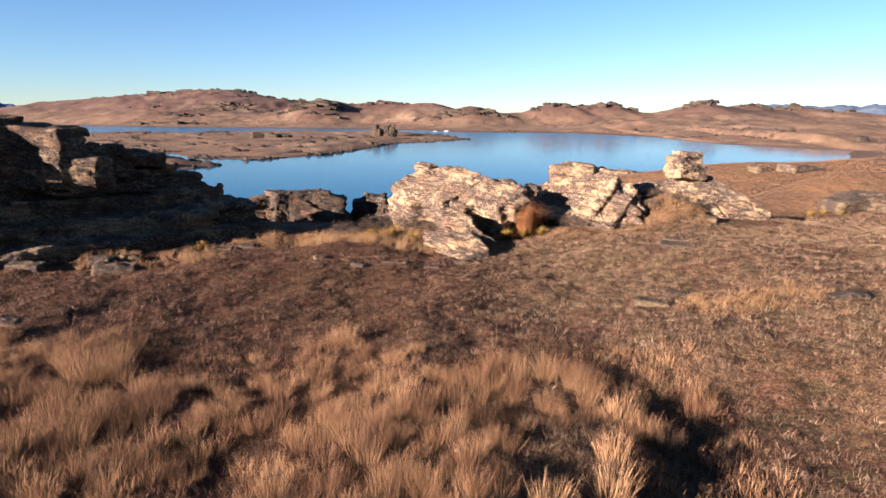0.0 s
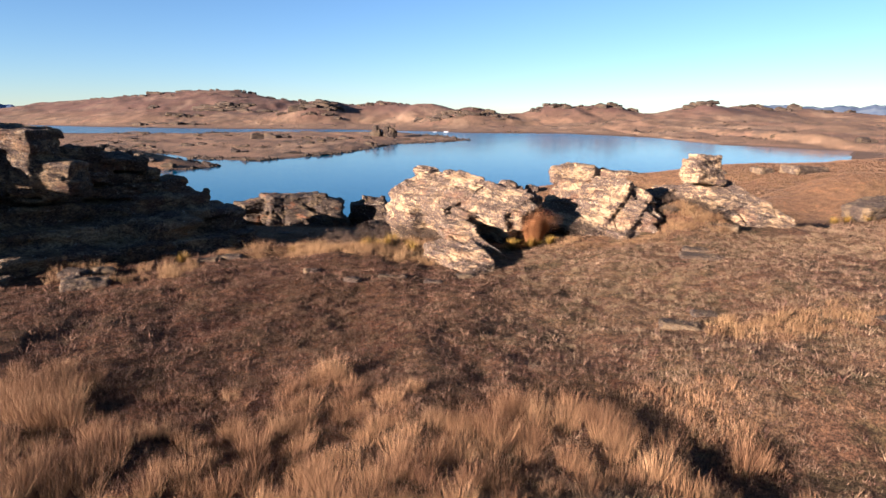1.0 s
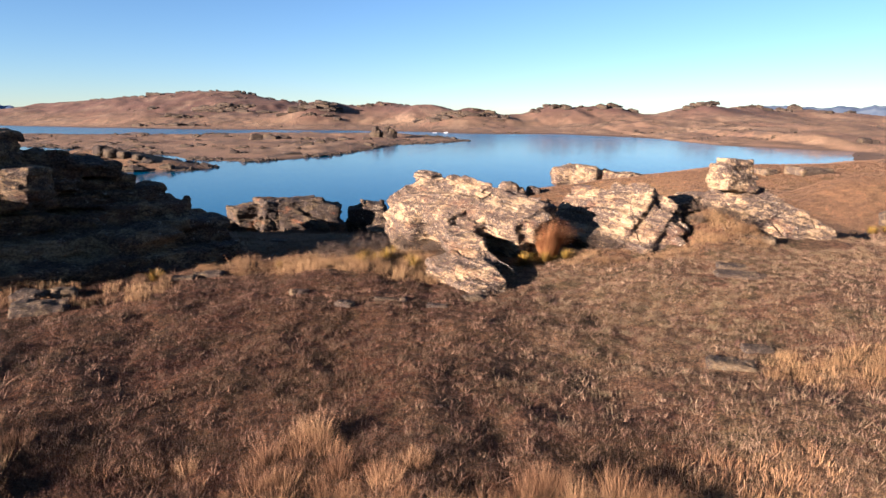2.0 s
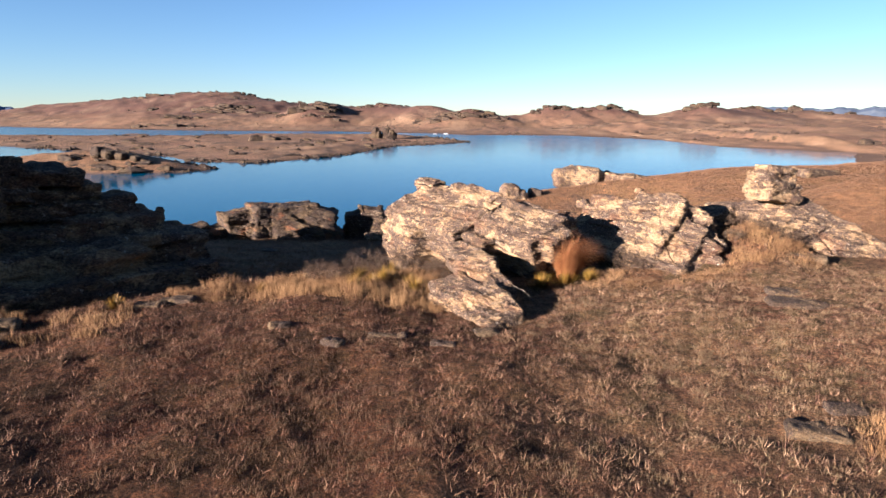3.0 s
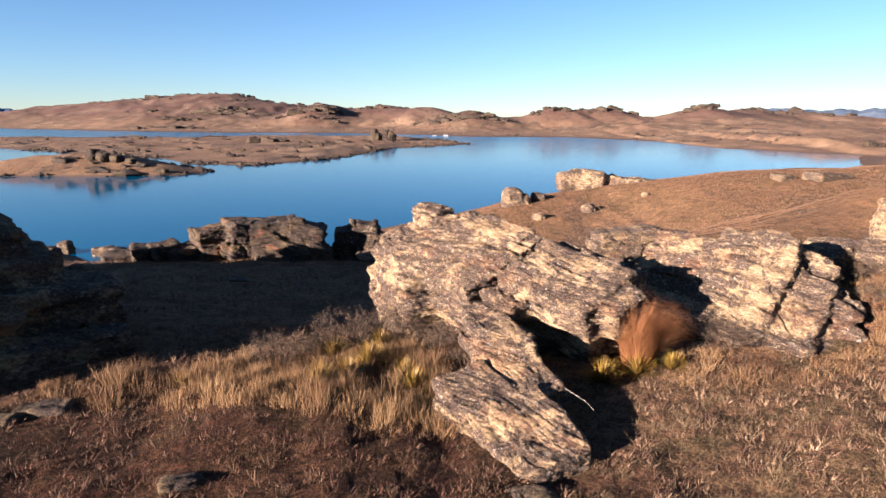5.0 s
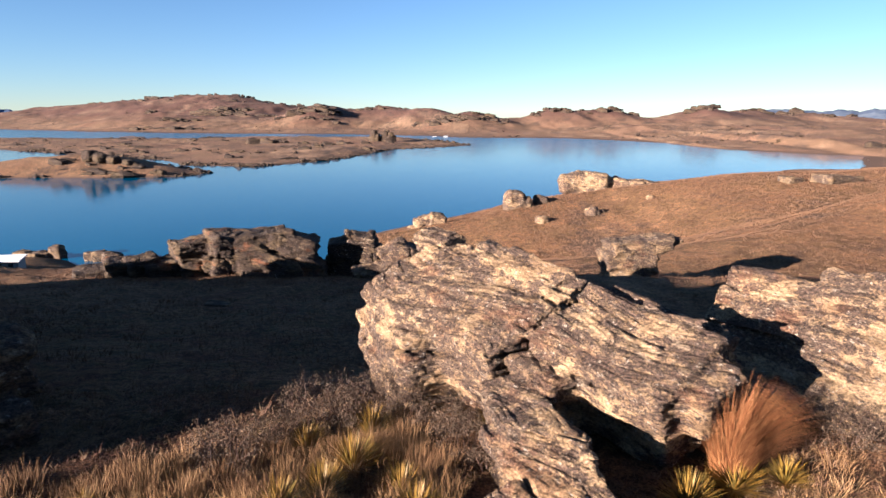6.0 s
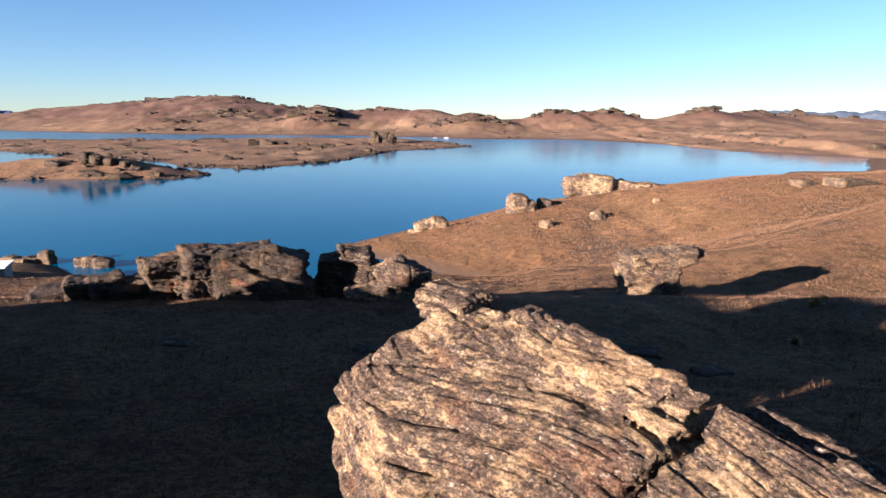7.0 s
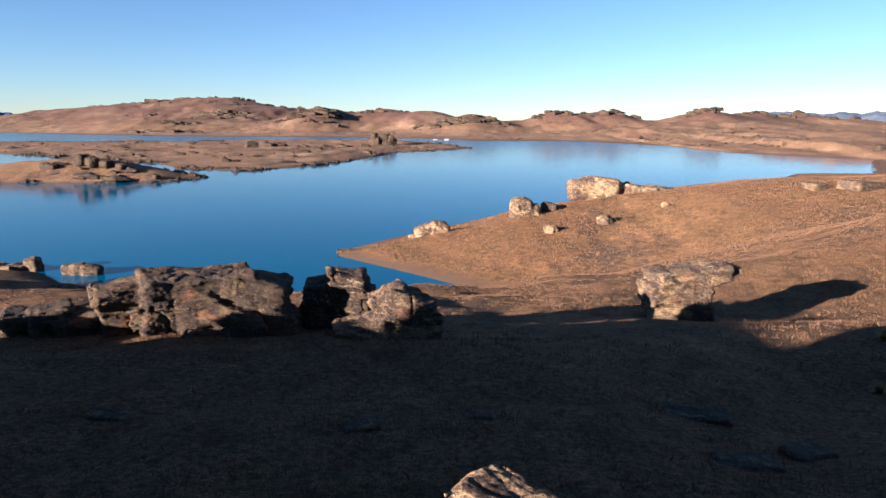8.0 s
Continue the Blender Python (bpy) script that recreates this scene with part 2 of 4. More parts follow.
    nt.links.new(sep.outputs["Z"], wet.inputs["Value"])
    col = mix(nt, wet.outputs[0], col, (0.20, 0.13, 0.085))
    col = mix(nt, 1.0, col, (0.405, 0.390, 0.390), "MULTIPLY")
    nt.links.new(col, b.inputs["Base Color"])
    first = bump(nt, b, n_fine, 1.0, 0.12)
    bump(nt, b, n_speck, 1.0, 0.03, first)
    return m


def make_rock(name, light=1.0, red=0.0, big=1.0, pale=1.0):
    """Tan schist under a dark crust of lichen, with paler seams and white flecks along the beds."""
    m, nt, b = material(name, 0.9, 0.2)
    bed = position(nt, (1.2 / big, 1.2 / big, 5.0 / big), (0, -9, 0))
    soft = position(nt, (1 / big, 1 / big, 1.7 / big), (0, -9, 0))
    band = noise_tex(nt, bed, 0.9, 8, 0.72)
    fineband = noise_tex(nt, bed, 3.2, 8, 0.78)
    patch = noise_tex(nt, soft, 0.85, 10, 0.74)
    crust = noise_tex(nt, soft, 4.6, 9, 0.82)
    grit = noise_tex(nt, soft, 22.0, 6, 0.8)
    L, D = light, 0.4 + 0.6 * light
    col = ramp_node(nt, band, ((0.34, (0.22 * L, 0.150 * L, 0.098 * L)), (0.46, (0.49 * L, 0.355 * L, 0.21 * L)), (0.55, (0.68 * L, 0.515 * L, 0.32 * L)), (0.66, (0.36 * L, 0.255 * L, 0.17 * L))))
    fb = ramp_node(nt, fineband, ((0.40, (0.50, 0.45, 0.43)), (0.49, (1.0, 1.0, 1.0)), (0.60, (1.25, 1.22, 1.16))))
    col = mix(nt, 0.75, col, fb, "MULTIPLY")
    # the crust: broad patches with ragged edges, broken up again at a smaller scale
    broad = ramp_node(nt, patch, ((0.455, K), (0.485, W)))
    broken = ramp_node(nt, crust, ((0.43, (0.25, 0.25, 0.25)), (0.48, W)))
    cover = mix(nt, 1.0, broad, broken, "MULTIPLY")
    dark = mix(nt, ramp_node(nt, grit, ((0.42, K), (0.58, W))), (0.042 * D, 0.030 * D, 0.030 * D), (0.155 * D, 0.112 * D, 0.100 * D))
    col = mix(nt, mix(nt, 1.0, cover, (0.9, 0.9, 0.9), "MULTIPLY"), col, dark)
    if red:
        rp = ramp_node(nt, noise_tex(nt, soft, 0.7, 5), ((0.57, K), (0.64, (red, red, red))))
        col = mix(nt, rp, col, (0.34, 0.14, 0.06))
    seam = ramp_node(nt, noise_tex(nt, bed, 2.1, 9, 0.8), ((0.575, K), (0.61, (0.8, 0.8, 0.8))))
    col = mix(nt, seam, col, (0.60 * pale, 0.50 * pale, 0.37 * pale))
    flecks = ramp_node(nt, noise_tex(nt, soft, 8.5, 7, 0.78), ((0.595, K), (0.625, W)))
    col = mix(nt, flecks, col, (0.74 * pale, 0.69 * pale, 0.60 * pale))
    gr = ramp_node(nt, grit, ((0.42, (0.34, 0.32, 0.32)), (0.50, (1.0, 1.0, 1.0)), (0.58, (1.55, 1.5, 1.43))))
    col = mix(nt, 0.8, col, gr, "MULTIPLY")
    col = mix(nt, 1.0, col, (0.45, 0.415, 0.375), "MULTIPLY")
    nt.links.new(col, b.inputs["Base Color"])
    first = bump(nt, b, fineband, 0.8, 0.06 * big)
    second = bump(nt, b, crust, 1.0, 0.09 * big, first)
    bump(nt, b, grit, 1.0, 0.03 * big, second)
    return m


def make_leafy(name, stops, rough=0.75, world_scale=0.5, clump=0.0, rust=False):
    """Leaves or blades; clump: how far a whole tuft shares one hue."""
    m, nt, b = material(name, rough, 0.2)
    g = nt.nodes.new("ShaderNodeNewGeometry")
    a = nt.nodes.new("ShaderNodeAttribute")
    a.attribute_name = "tuft"
    f = nt.nodes.new("ShaderNodeMix")
    f.inputs[0].default_value = clump
    nt.links.new(g.outputs["Random Per Island"], f.inputs[2])
    nt.links.new(a.outputs["Fac"], f.inputs[3])
    col = ramp_node(nt, f.outputs[0], stops)
    n = noise_tex(nt, position(nt), world_scale, 3)
    v = ramp_node(nt, n, ((0.3, (0.72, 0.66, 0.62)), (0.7, (1.18, 1.18, 1.1))))
    col = mix(nt, 0.8, col, v, "MULTIPLY")
    if rust:
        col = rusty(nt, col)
    col = mix(nt, 1.0, col, (0.405, 0.390, 0.390), "MULTIPLY")
    nt.links.new(col, b.inputs["Base Color"])
    return m


def make_water():
    m, nt, b = material("lake_water", 0.06, 0.5)
    b.inputs["IOR"].default_value = 1.15
    p = position(nt, (1, 0.5, 1))
    calm = noise_tex(nt, p, 0.008, 3)
    col = ramp_node(nt, calm, ((0.3, (0.0, 0.044, 0.098)), (0.7, (0.0, 0.054, 0.114))))
    nt.links.new(col, b.inputs["Base Color"])
    # a breeze roughens the open water further out
    sep = nt.nodes.new("ShaderNodeSeparateXYZ")
    nt.links.new(position(nt), sep.inputs[0])
    breeze = nt.nodes.new("ShaderNodeMapRange")
    breeze.inputs["From Min"].default_value, breeze.inputs["From Max"].default_value = 420, 900
    breeze.inputs["To Min"].default_value, breeze.inputs["To Max"].default_value = 0.05, 0.18
    nt.links.new(sep.outputs["Y"], breeze.inputs["Value"])
    nt.links.new(breeze.outputs[0], b.inputs["Roughness"])
    bump(nt, b, noise_tex(nt, position(nt, (1, 0.6, 1)), 0.9, 4), 0.11, 0.25)
    return m


def make_plain(name, colour, rough=0.6, grain=0.25):
    m, nt, b = material(name, rough, 0.3)
    n = noise_tex(nt, position(nt), 6.0, 5)
    v = ramp_node(nt, n, ((0.3, (1 - grain,) * 3), (0.7, (1 + grain * 0.4,) * 3)))
    nt.links.new(mix(nt, 1.0, colour, v, "MULTIPLY"), b.inputs["Base Color"])
    return m


GROUND = make_ground()
SCHIST = make_rock("schist", 1.10, 0.3)
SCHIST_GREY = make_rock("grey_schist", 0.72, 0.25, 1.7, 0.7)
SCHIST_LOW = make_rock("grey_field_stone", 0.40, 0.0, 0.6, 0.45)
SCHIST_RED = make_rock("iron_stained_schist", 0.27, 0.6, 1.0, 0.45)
# next two: shade and distance haze are put into a lowered base colour
SCHIST_FAR = make_rock("dimmed_schist", 0.45, 0.0, 3.0)
SCHIST_TOR = make_rock("dimmed_tor_schist", 0.20, 0.0, 10.0, 0.30)
SCHIST_PALE = make_rock("pale_schist", 0.85, 0.1, 4.0, 0.8)
WATER = make_water()
TUSSOCK = make_leafy("tussock_straw", ((0.0, (0.15, 0.066, 0.034)), (0.35, (0.32, 0.168, 0.082)), (0.7, (0.50, 0.288, 0.140)), (1.0, (0.66, 0.430, 0.230))), clump=0.5)
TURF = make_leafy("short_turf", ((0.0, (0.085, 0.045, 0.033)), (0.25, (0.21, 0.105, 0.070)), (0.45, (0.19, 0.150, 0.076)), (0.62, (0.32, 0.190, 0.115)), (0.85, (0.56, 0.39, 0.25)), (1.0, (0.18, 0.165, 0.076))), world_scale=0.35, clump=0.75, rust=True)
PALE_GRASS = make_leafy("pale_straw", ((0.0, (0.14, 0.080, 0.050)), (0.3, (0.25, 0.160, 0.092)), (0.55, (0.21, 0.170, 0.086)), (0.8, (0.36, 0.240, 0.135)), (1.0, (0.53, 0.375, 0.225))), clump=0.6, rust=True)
RED_TUSSOCK = make_leafy("copper_tussock", ((0.0, (0.22, 0.075, 0.025)), (0.5, (0.42, 0.17, 0.06)), (1.0, (0.58, 0.30, 0.12))))
SPANIARD = make_leafy("golden_spaniard", ((0.0, (0.16, 0.15, 0.035)), (0.35, (0.36, 0.235, 0.04)), (0.75, (0.48, 0.27, 0.04)), (1.0, (0.54, 0.34, 0.08))), 0.5)
TWIG = make_leafy("grey_twigs", ((0.0, (0.07, 0.042, 0.034)), (0.6, (0.14, 0.088, 0.066)), (1.0, (0.21, 0.135, 0.10))))
SHRUB_LEAF = make_leafy("grey_olive_leaves", ((0.0, (0.07, 0.055, 0.034)), (0.5, (0.150, 0.108, 0.068)), (1.0, (0.24, 0.165, 0.105))))
DEAD_WOOD = make_plain("bleached_wood", (0.20, 0.17, 0.145))
WHITE_ROOF = make_plain("white_roof_paint", (0.5, 0.5, 0.5), 0.5, 0.1)
HUT_WALL = make_plain("pale_hut_wall", (0.22, 0.21, 0.2), 0.7, 0.2)
GOLD_GRASS = make_leafy("golden_straw", ((0.0, (0.18, 0.092, 0.044)), (0.35, (0.31, 0.178, 0.080)), (0.7, (0.45, 0.275, 0.125)), (1.0, (0.57, 0.39, 0.20))), clump=0.6)
SLOPE_GRASS = make_leafy("slope_straw", ((0.0, (0.14, 0.075, 0.043)), (0.5, (0.22, 0.126, 0.070)), (1.0, (0.29, 0.178, 0.10))), world_scale=0.08)
DRY_SKIRT = make_leafy("dry_leaf_skirt", ((0.0, (0.16, 0.09, 0.03)), (1.0, (0.42, 0.25, 0.09))))
DARK_GLASS = make_plain("dark_window", (0.03, 0.035, 0.04), 0.15, 0.1)
# the blue is distance haze, put into the hill's base colour
HAZE_BLUE_HILL = make_plain("haze_blue_hill", (0.05, 0.085, 0.16), 0.9, 0.15)


def make_hazed_snow():
    # aerial haze is mixed into both the rock and the snow colour
    m, nt, b = material("hazed_snowy_range", 0.9, 0.1)
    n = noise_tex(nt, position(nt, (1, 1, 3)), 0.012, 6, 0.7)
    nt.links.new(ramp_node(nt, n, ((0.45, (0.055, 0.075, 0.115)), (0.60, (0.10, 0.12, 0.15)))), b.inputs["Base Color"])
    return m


HAZED_SNOW = make_hazed_snow()


# ---- mesh makers ----
def mesh_from(name, verts, faces, mat, smooth=True):
    """faces: an array of quads (or triangles)."""
    me = bpy.data.meshes.new(name)
    faces = np.asarray(faces, np.int32)
    n, k = faces.shape
    me.vertices.add(len(verts))
    me.vertices.foreach_set("co", np.asarray(verts, np.float32).ravel())
    me.loops.add(n * k)
    me.loops.foreach_set("vertex_index", faces.ravel())
    me.polygons.add(n)
    me.polygons.foreach_set("loop_start", np.arange(0, n * k, k, dtype=np.int32))
    me.update(calc_edges=True)
    me.validate()
    me.polygons.foreach_set("use_smooth", np.full(len(me.polygons), smooth))
    me.materials.append(mat)
    return me


def part(name, bm, mat, parent, label=""):
    me = bpy.data.meshes.new(name)
    bm.to_mesh(me)
    bm.free()
    me.materials.append(mat)
    ob = new(name, me)
    ob.parent = parent
    if label:
        tagged(ob, label)
    return ob


# ---- ground and lake ----
def build_ground():
    cx, cy = 0.0, -8.0
    radii = [1.0]
    while radii[-1] < 4900:
        radii.append(radii[-1] * (1.0155 if radii[-1] < 350 else 1.0095) + 0.035)
    radii = np.array(radii)
    front = np.linspace(-45, 45, 480)
    rest = np.linspace(46, 314, 90)[1:-1]
    ang = np.radians(np.concatenate([front, rest]))
    n, k = len(radii), len(ang)
    x = cx + np.outer(radii, np.sin(ang)).ravel()
    y = cy + np.outer(radii, np.cos(ang)).ravel()
    verts = np.stack([x, y, height(x, y)], 1)
    i, j = np.meshgrid(np.arange(n - 1), np.arange(k), indexing="ij")
    j2 = (j + 1) % k
    faces = np.stack([i * k + j, i * k + j2, (i + 1) * k + j2, (i + 1) * k + j], -1).reshape(-1, 4)[:, ::-1]
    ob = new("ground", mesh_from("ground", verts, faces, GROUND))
    tagged(ob, "dry brown and golden grassland rolling down to a lake", "ground", kind="structure")


build_ground()


def build_water():
    a = np.radians(np.arange(0, 360, 5))
    verts = [(4900 * math.cos(t), 4900 * math.sin(t), 0.0) for t in a]
    me = bpy.data.meshes.new("water")
    me.from_pydata(verts, [], [list(range(len(verts)))])
    me.materials.append(WATER)
    tagged(new("water", me), "calm deep blue lake water reflecting the clear sky", "lake", kind="structure")


build_water()


# ---- rock: rounded blocks melted together, split by bedding and weathered ----
BED = np.array((0.15, 0.02, 0.99))
BED = BED / np.linalg.norm(BED)
BED_U = np.cross((0.0, 1.0, 0.0), BED)
BED_U = BED_U / np.linalg.norm(BED_U)
BED_V = np.cross(BED, BED_U)


def rot(rx, ry, rz):
    return np.array(Euler([radians(a) for a in (rx, ry, rz)]).to_matrix())


def blocks_field(p, blocks, melt):
    d = None
    for centre, half, turn, rnd in blocks:
        q = np.abs((p - np.array(centre)) @ rot(*turn)) - (np.array(half) - rnd)
        e = np.linalg.norm(np.maximum(q, 0), axis=-1) + np.minimum(q.max(-1), 0) - rnd
        if d is None:
            d = e
        else:
            h = np.clip(0.5 + 0.5 * (d - e) / melt, 0, 1)
            d = d * (1 - h) + e * h - melt * h * (1 - h)
    return d


def surface(field, lo, hi, cell):
    """Vertices and quads of the zero surface of a field (surface nets)."""
    axes = [np.arange(lo[i], hi[i] + cell, cell) for i in range(3)]
    g = np.stack(np.meshgrid(*axes, indexing="ij"), -1)
    v = field(g.reshape(-1, 3)).reshape(g.shape[:3])
    s = v < 0
    nx, ny, nz = (a - 1 for a in v.shape)
    count = np.zeros((nx, ny, nz), int)
    acc = np.zeros((nx, ny, nz, 3))
    corner = [(i, j, k) for i in (0, 1) for j in (0, 1) for k in (0, 1)]

    def cut(a, o):
        return a[o[0]:o[0] + nx, o[1]:o[1] + ny, o[2]:o[2] + nz]

    for a in corner:
        for b in corner:
            if sum(b) - sum(a) == 1 and all(b[i] >= a[i] for i in range(3)):
                va, vb = cut(v, a), cut(v, b)
                hit = cut(s, a) != cut(s, b)
                t = np.where(hit, va / np.where(hit, va - vb, 1), 0)
                for i in range(3):
                    acc[..., i] += np.where(hit, a[i] + t * (b[i] - a[i]), 0)
                count += hit
    live = count > 0
    ids = np.full(live.shape, -1)
    ids[live] = np.arange(live.sum())
    base = np.stack(np.nonzero(live), -1)
    verts = np.array(lo) + (base + acc[live] / count[live][:, None]) * cell
    quads = []
    for ax in range(3):
        b, c = (ax + 1) % 3, (ax + 2) % 3
        sl = [slice(1, -1)] * 3
        sl[ax] = slice(0, -1)
        up = [slice(1, -1)] * 3
        up[ax] = slice(1, None)
        s0, s1 = s[tuple(sl)], s[tuple(up)]
        at = np.stack(np.nonzero(s0 != s1), -1)
        inside = s0[tuple(at.T)]
        off = np.zeros(3, int)
        off[b] = off[c] = 1
        at = at + off
        eb, ec = np.zeros(3, int), np.zeros(3, int)
        eb[b], ec[c] = 1, 1
        ring = [at - eb - ec, at - ec, at, at - eb]
        q = np.stack([ids[tuple(r.T)] for r in ring], -1)
        quads.append(np.where(inside[:, None], q, q[:, ::-1]))
    return verts, np.vstack(quads)


def beds(p, size, seed, ledge=1.0, lump=1.0):
    """How far the rock stands proud at p: each bed has its own reach, the seams between beds are weathered back, joints cut across."""
    q = p + seed * 31.7
    x, y, z = q[:, 0] / size, q[:, 1] / size, q[:, 2] / size
    low = vnoise(x * 0.45, y * 0.45, z * 0.45)
    u = (q @ BED) / size + 0.26 * low
    a, b = (q @ BED_U) / size, (q @ BED_V) / size
    out = lump * 0.13 * low
    for thick, amp, lat in ((0.46, 0.13, 0.55), (0.17, 0.060, 1.5)):
        i = np.floor(u / thick)
        f = u / thick - i
        edge = np.minimum(f, 1 - f)
        out += ledge * amp * (vnoise(a * lat, b * lat, i) - 0.32 * np.exp(-(edge / 0.08) ** 2))
    out += lump * 0.13 * (np.abs(vnoise(a * 0.9, b * 0.9, u * 1.6)) - 0.4)
    j = vnoise(a * 0.45 + 1.4, b * 0.45, u * 0.15)
    out -= 0.16 * np.exp(-(j / 0.018) ** 2) * (low > 0.0)
    return out * size


def grain(p, size, seed):
    """Thin seams, chips and pits, too fine for the beds."""
    q = p + seed * 31.7
    x, y, z = q[:, 0] / size, q[:, 1] / size, q[:, 2] / size
    u = (q @ BED) / size + 0.26 * vnoise(x * 0.45, y * 0.45, z * 0.45)
    a, b = (q @ BED_U) / size, (q @ BED_V) / size
    i = np.floor(u / 0.062)
    f = u / 0.062 - i
    out = 0.030 * (vnoise(a * 1.6, b * 1.6, i) - 0.6 * np.exp(-(np.minimum(f, 1 - f) / 0.14) ** 2))
    out += 0.030 * (np.abs(vnoise(a * 2.6, b * 2.6, u * 8)) - 0.4) + 0.020 * vnoise(a * 7, b * 7, u * 16)
    return out * size


def finer(verts, quads):
    """Each quad in four."""
    n = len(verts)
    e = np.stack([quads, np.roll(quads, -1, 1)], -1).reshape(-1, 2)
    key = np.sort(e, 1)
    key = key[:, 0] * np.int64(n) + key[:, 1]
    uniq, first, back = np.unique(key, return_index=True, return_inverse=True)
    mids = verts[e[first]].mean(1)
    back = back.reshape(-1, 4) + n
    c = np.arange(len(quads)) + n + len(mids)
    out = np.stack([np.stack([quads[:, k], back[:, k], c, back[:, k - 1]], 1) for k in range(4)], 1).reshape(-1, 4)
    return np.vstack([verts, mids, verts[quads].mean(1)]), out


def rock_mesh(name, blocks, cell, size, seed, mat, melt, ledge=1.0, lump=1.0, fine=False):
    """The mesh, in the world's metres, and the middle of its foot."""
    cs = np.array([b[0] for b in blocks])
    reach = np.array([np.abs(rot(*b[2])) @ np.array(b[1]) for b in blocks])
    edge = 3 * cell + melt + 0.3 * size
    lo, hi = (cs - reach).min(0) - edge, (cs + reach).max(0) + edge

    def field(p):
        d = blocks_field(p, blocks, melt)
        band = np.abs(d) < 0.55 * size
        d[band] -= beds(p[band], size, seed, ledge, lump)
        return d

    verts, quads = surface(field, lo, hi, cell)
    if fine:
        verts, quads = finer(verts, quads)
    e = cell * 0.7
    d0 = blocks_field(verts, blocks, melt)
    n = np.stack([blocks_field(verts + e * np.eye(3)[i], blocks, melt) - d0 for i in range(3)], -1)
    n /= np.maximum(np.linalg.norm(n, axis=1, keepdims=True), 1e-9)
    verts = verts + n * grain(verts, size, seed)[:, None]
    base = np.array([cs[:, 0].mean(), cs[:, 1].mean(), lo[2]])
    return mesh_from(name, verts - base, quads, mat), base


def rock(name, blocks, cell, size, seed, mat, label, melt=0.25, ledge=1.0, lump=1.0, group="", fine=False):
    me, base = rock_mesh(name, blocks, cell, size, seed, mat, melt, ledge, lump, fine)
    ob = new(name, me)
    ob.location = base
    return tagged(ob, label, "rock", group)


def outcrop(name, pieces, mat, label, lump=1.0, fine=False, ledge=1.0):
    """A rock of several bodies: each piece is (name, blocks, cell, size, seed, melt)."""
    root = new(name)
    first = True
    for piece, blocks, cell, size, seed, melt in pieces:
        me, base = rock_mesh(piece, blocks, cell, size, seed, mat, melt, ledge, lump, fine)
        if first:
            root.location, first = base, False
        ob = new(piece, me)
        ob.parent = root
        ob.location = Vector(base) - root.location
    return tagged(root, label, "rock")


def gz(x, y):
    return float(height(np.array([x]), np.array([y]))[0])


# ---- near outcrops ----
def leaf(origin, along, face):
    """A maker of blocks in a tilted slab's own frame: s along it, a down its face, n out of the face (each a pair of ends), dip: degrees nose down."""
    fz = Vector(face).normalized()
    fx = Vector(along)
    fx = (fx - fz * fx.dot(fz)).normalized()
    fy = fz.cross(fx)
    m = Matrix((fx, fy, fz)).transposed()

    def block(s, a, n, rnd, dip=0.0, turn=0.0):
        mid = m @ Vector(((s[0] + s[1]) / 2, -(a[0] + a[1]) / 2, (n[0] + n[1]) / 2))
        e = (m @ Euler((0, radians(dip), radians(turn))).to_matrix()).to_euler()
        half = ((s[1] - s[0]) / 2, (a[1] - a[0]) / 2, (n[1] - n[0]) / 2)
        return tuple(Vector(origin) + mid), half, tuple(math.degrees(v) for v in e), rnd

    return block


mb = leaf((-0.8, 28.5, 27.78), (0.6, -0.8, -0.07), (-0.28, -0.285, 0.917))
outcrop("main_outcrop", [
    ("rear_mass", [mb((0.15, 3.87), (-0.25, 2.15), (-2.4, -0.05), 0.10), ((-1.02, 26.95, 25.6), (0.92, 1.35, 1.10), (0, -6, 22), 0.25), mb((0.2, 2.6), (0.2, 1.6), (-0.8, 0.02), 0.12, 0, 8), mb((2.1, 3.6), (-0.25, 0.5), (-0.6, 0.08), 0.1, 3), mb((1.0, 2.2), (-0.4, 0.5), (-0.7, -0.06), 0.12, -2, -10)], 0.048, 0.85, 1, 0.12),
    ("front_slab", [mb((3.89, 6.35), (-0.15, 1.5), (-1.35, 0.0), 0.10, 4), mb((3.95, 6.0), (-0.1, 1.3), (-2.4, -1.0), 0.15, 2), mb((5.6, 6.75), (0.1, 1.15), (-0.85, -0.18), 0.15, 8), mb((3.92, 5.0), (1.0, 1.95), (-1.5, -0.12), 0.12, 2, -8), mb((3.95, 6.2), (-0.55, 0.4), (-1.5, -0.28), 0.15, 5)], 0.042, 0.75, 21, 0.10),
    ("cap_stone", [((-0.75, 28.45, 27.66), (0.44, 0.34, 0.09), (0, 7, -42), 0.05), ((-0.55, 28.2, 27.5), (0.54, 0.40, 0.12), (0, 7, -42), 0.07)], 0.035, 0.4, 22, 0.06),
], SCHIST, "large sunlit outcrop of layered tan and grey schist with lichen", 0.8, True)
lb = leaf((0.1, 22.3, 26.25), (0.45, -0.88, -0.16), (-0.15, -0.20, 0.97))
ub = leaf((0.62, 23.9, 26.52), (0.28, -0.94, -0.19), (-0.18, -0.14, 0.97))
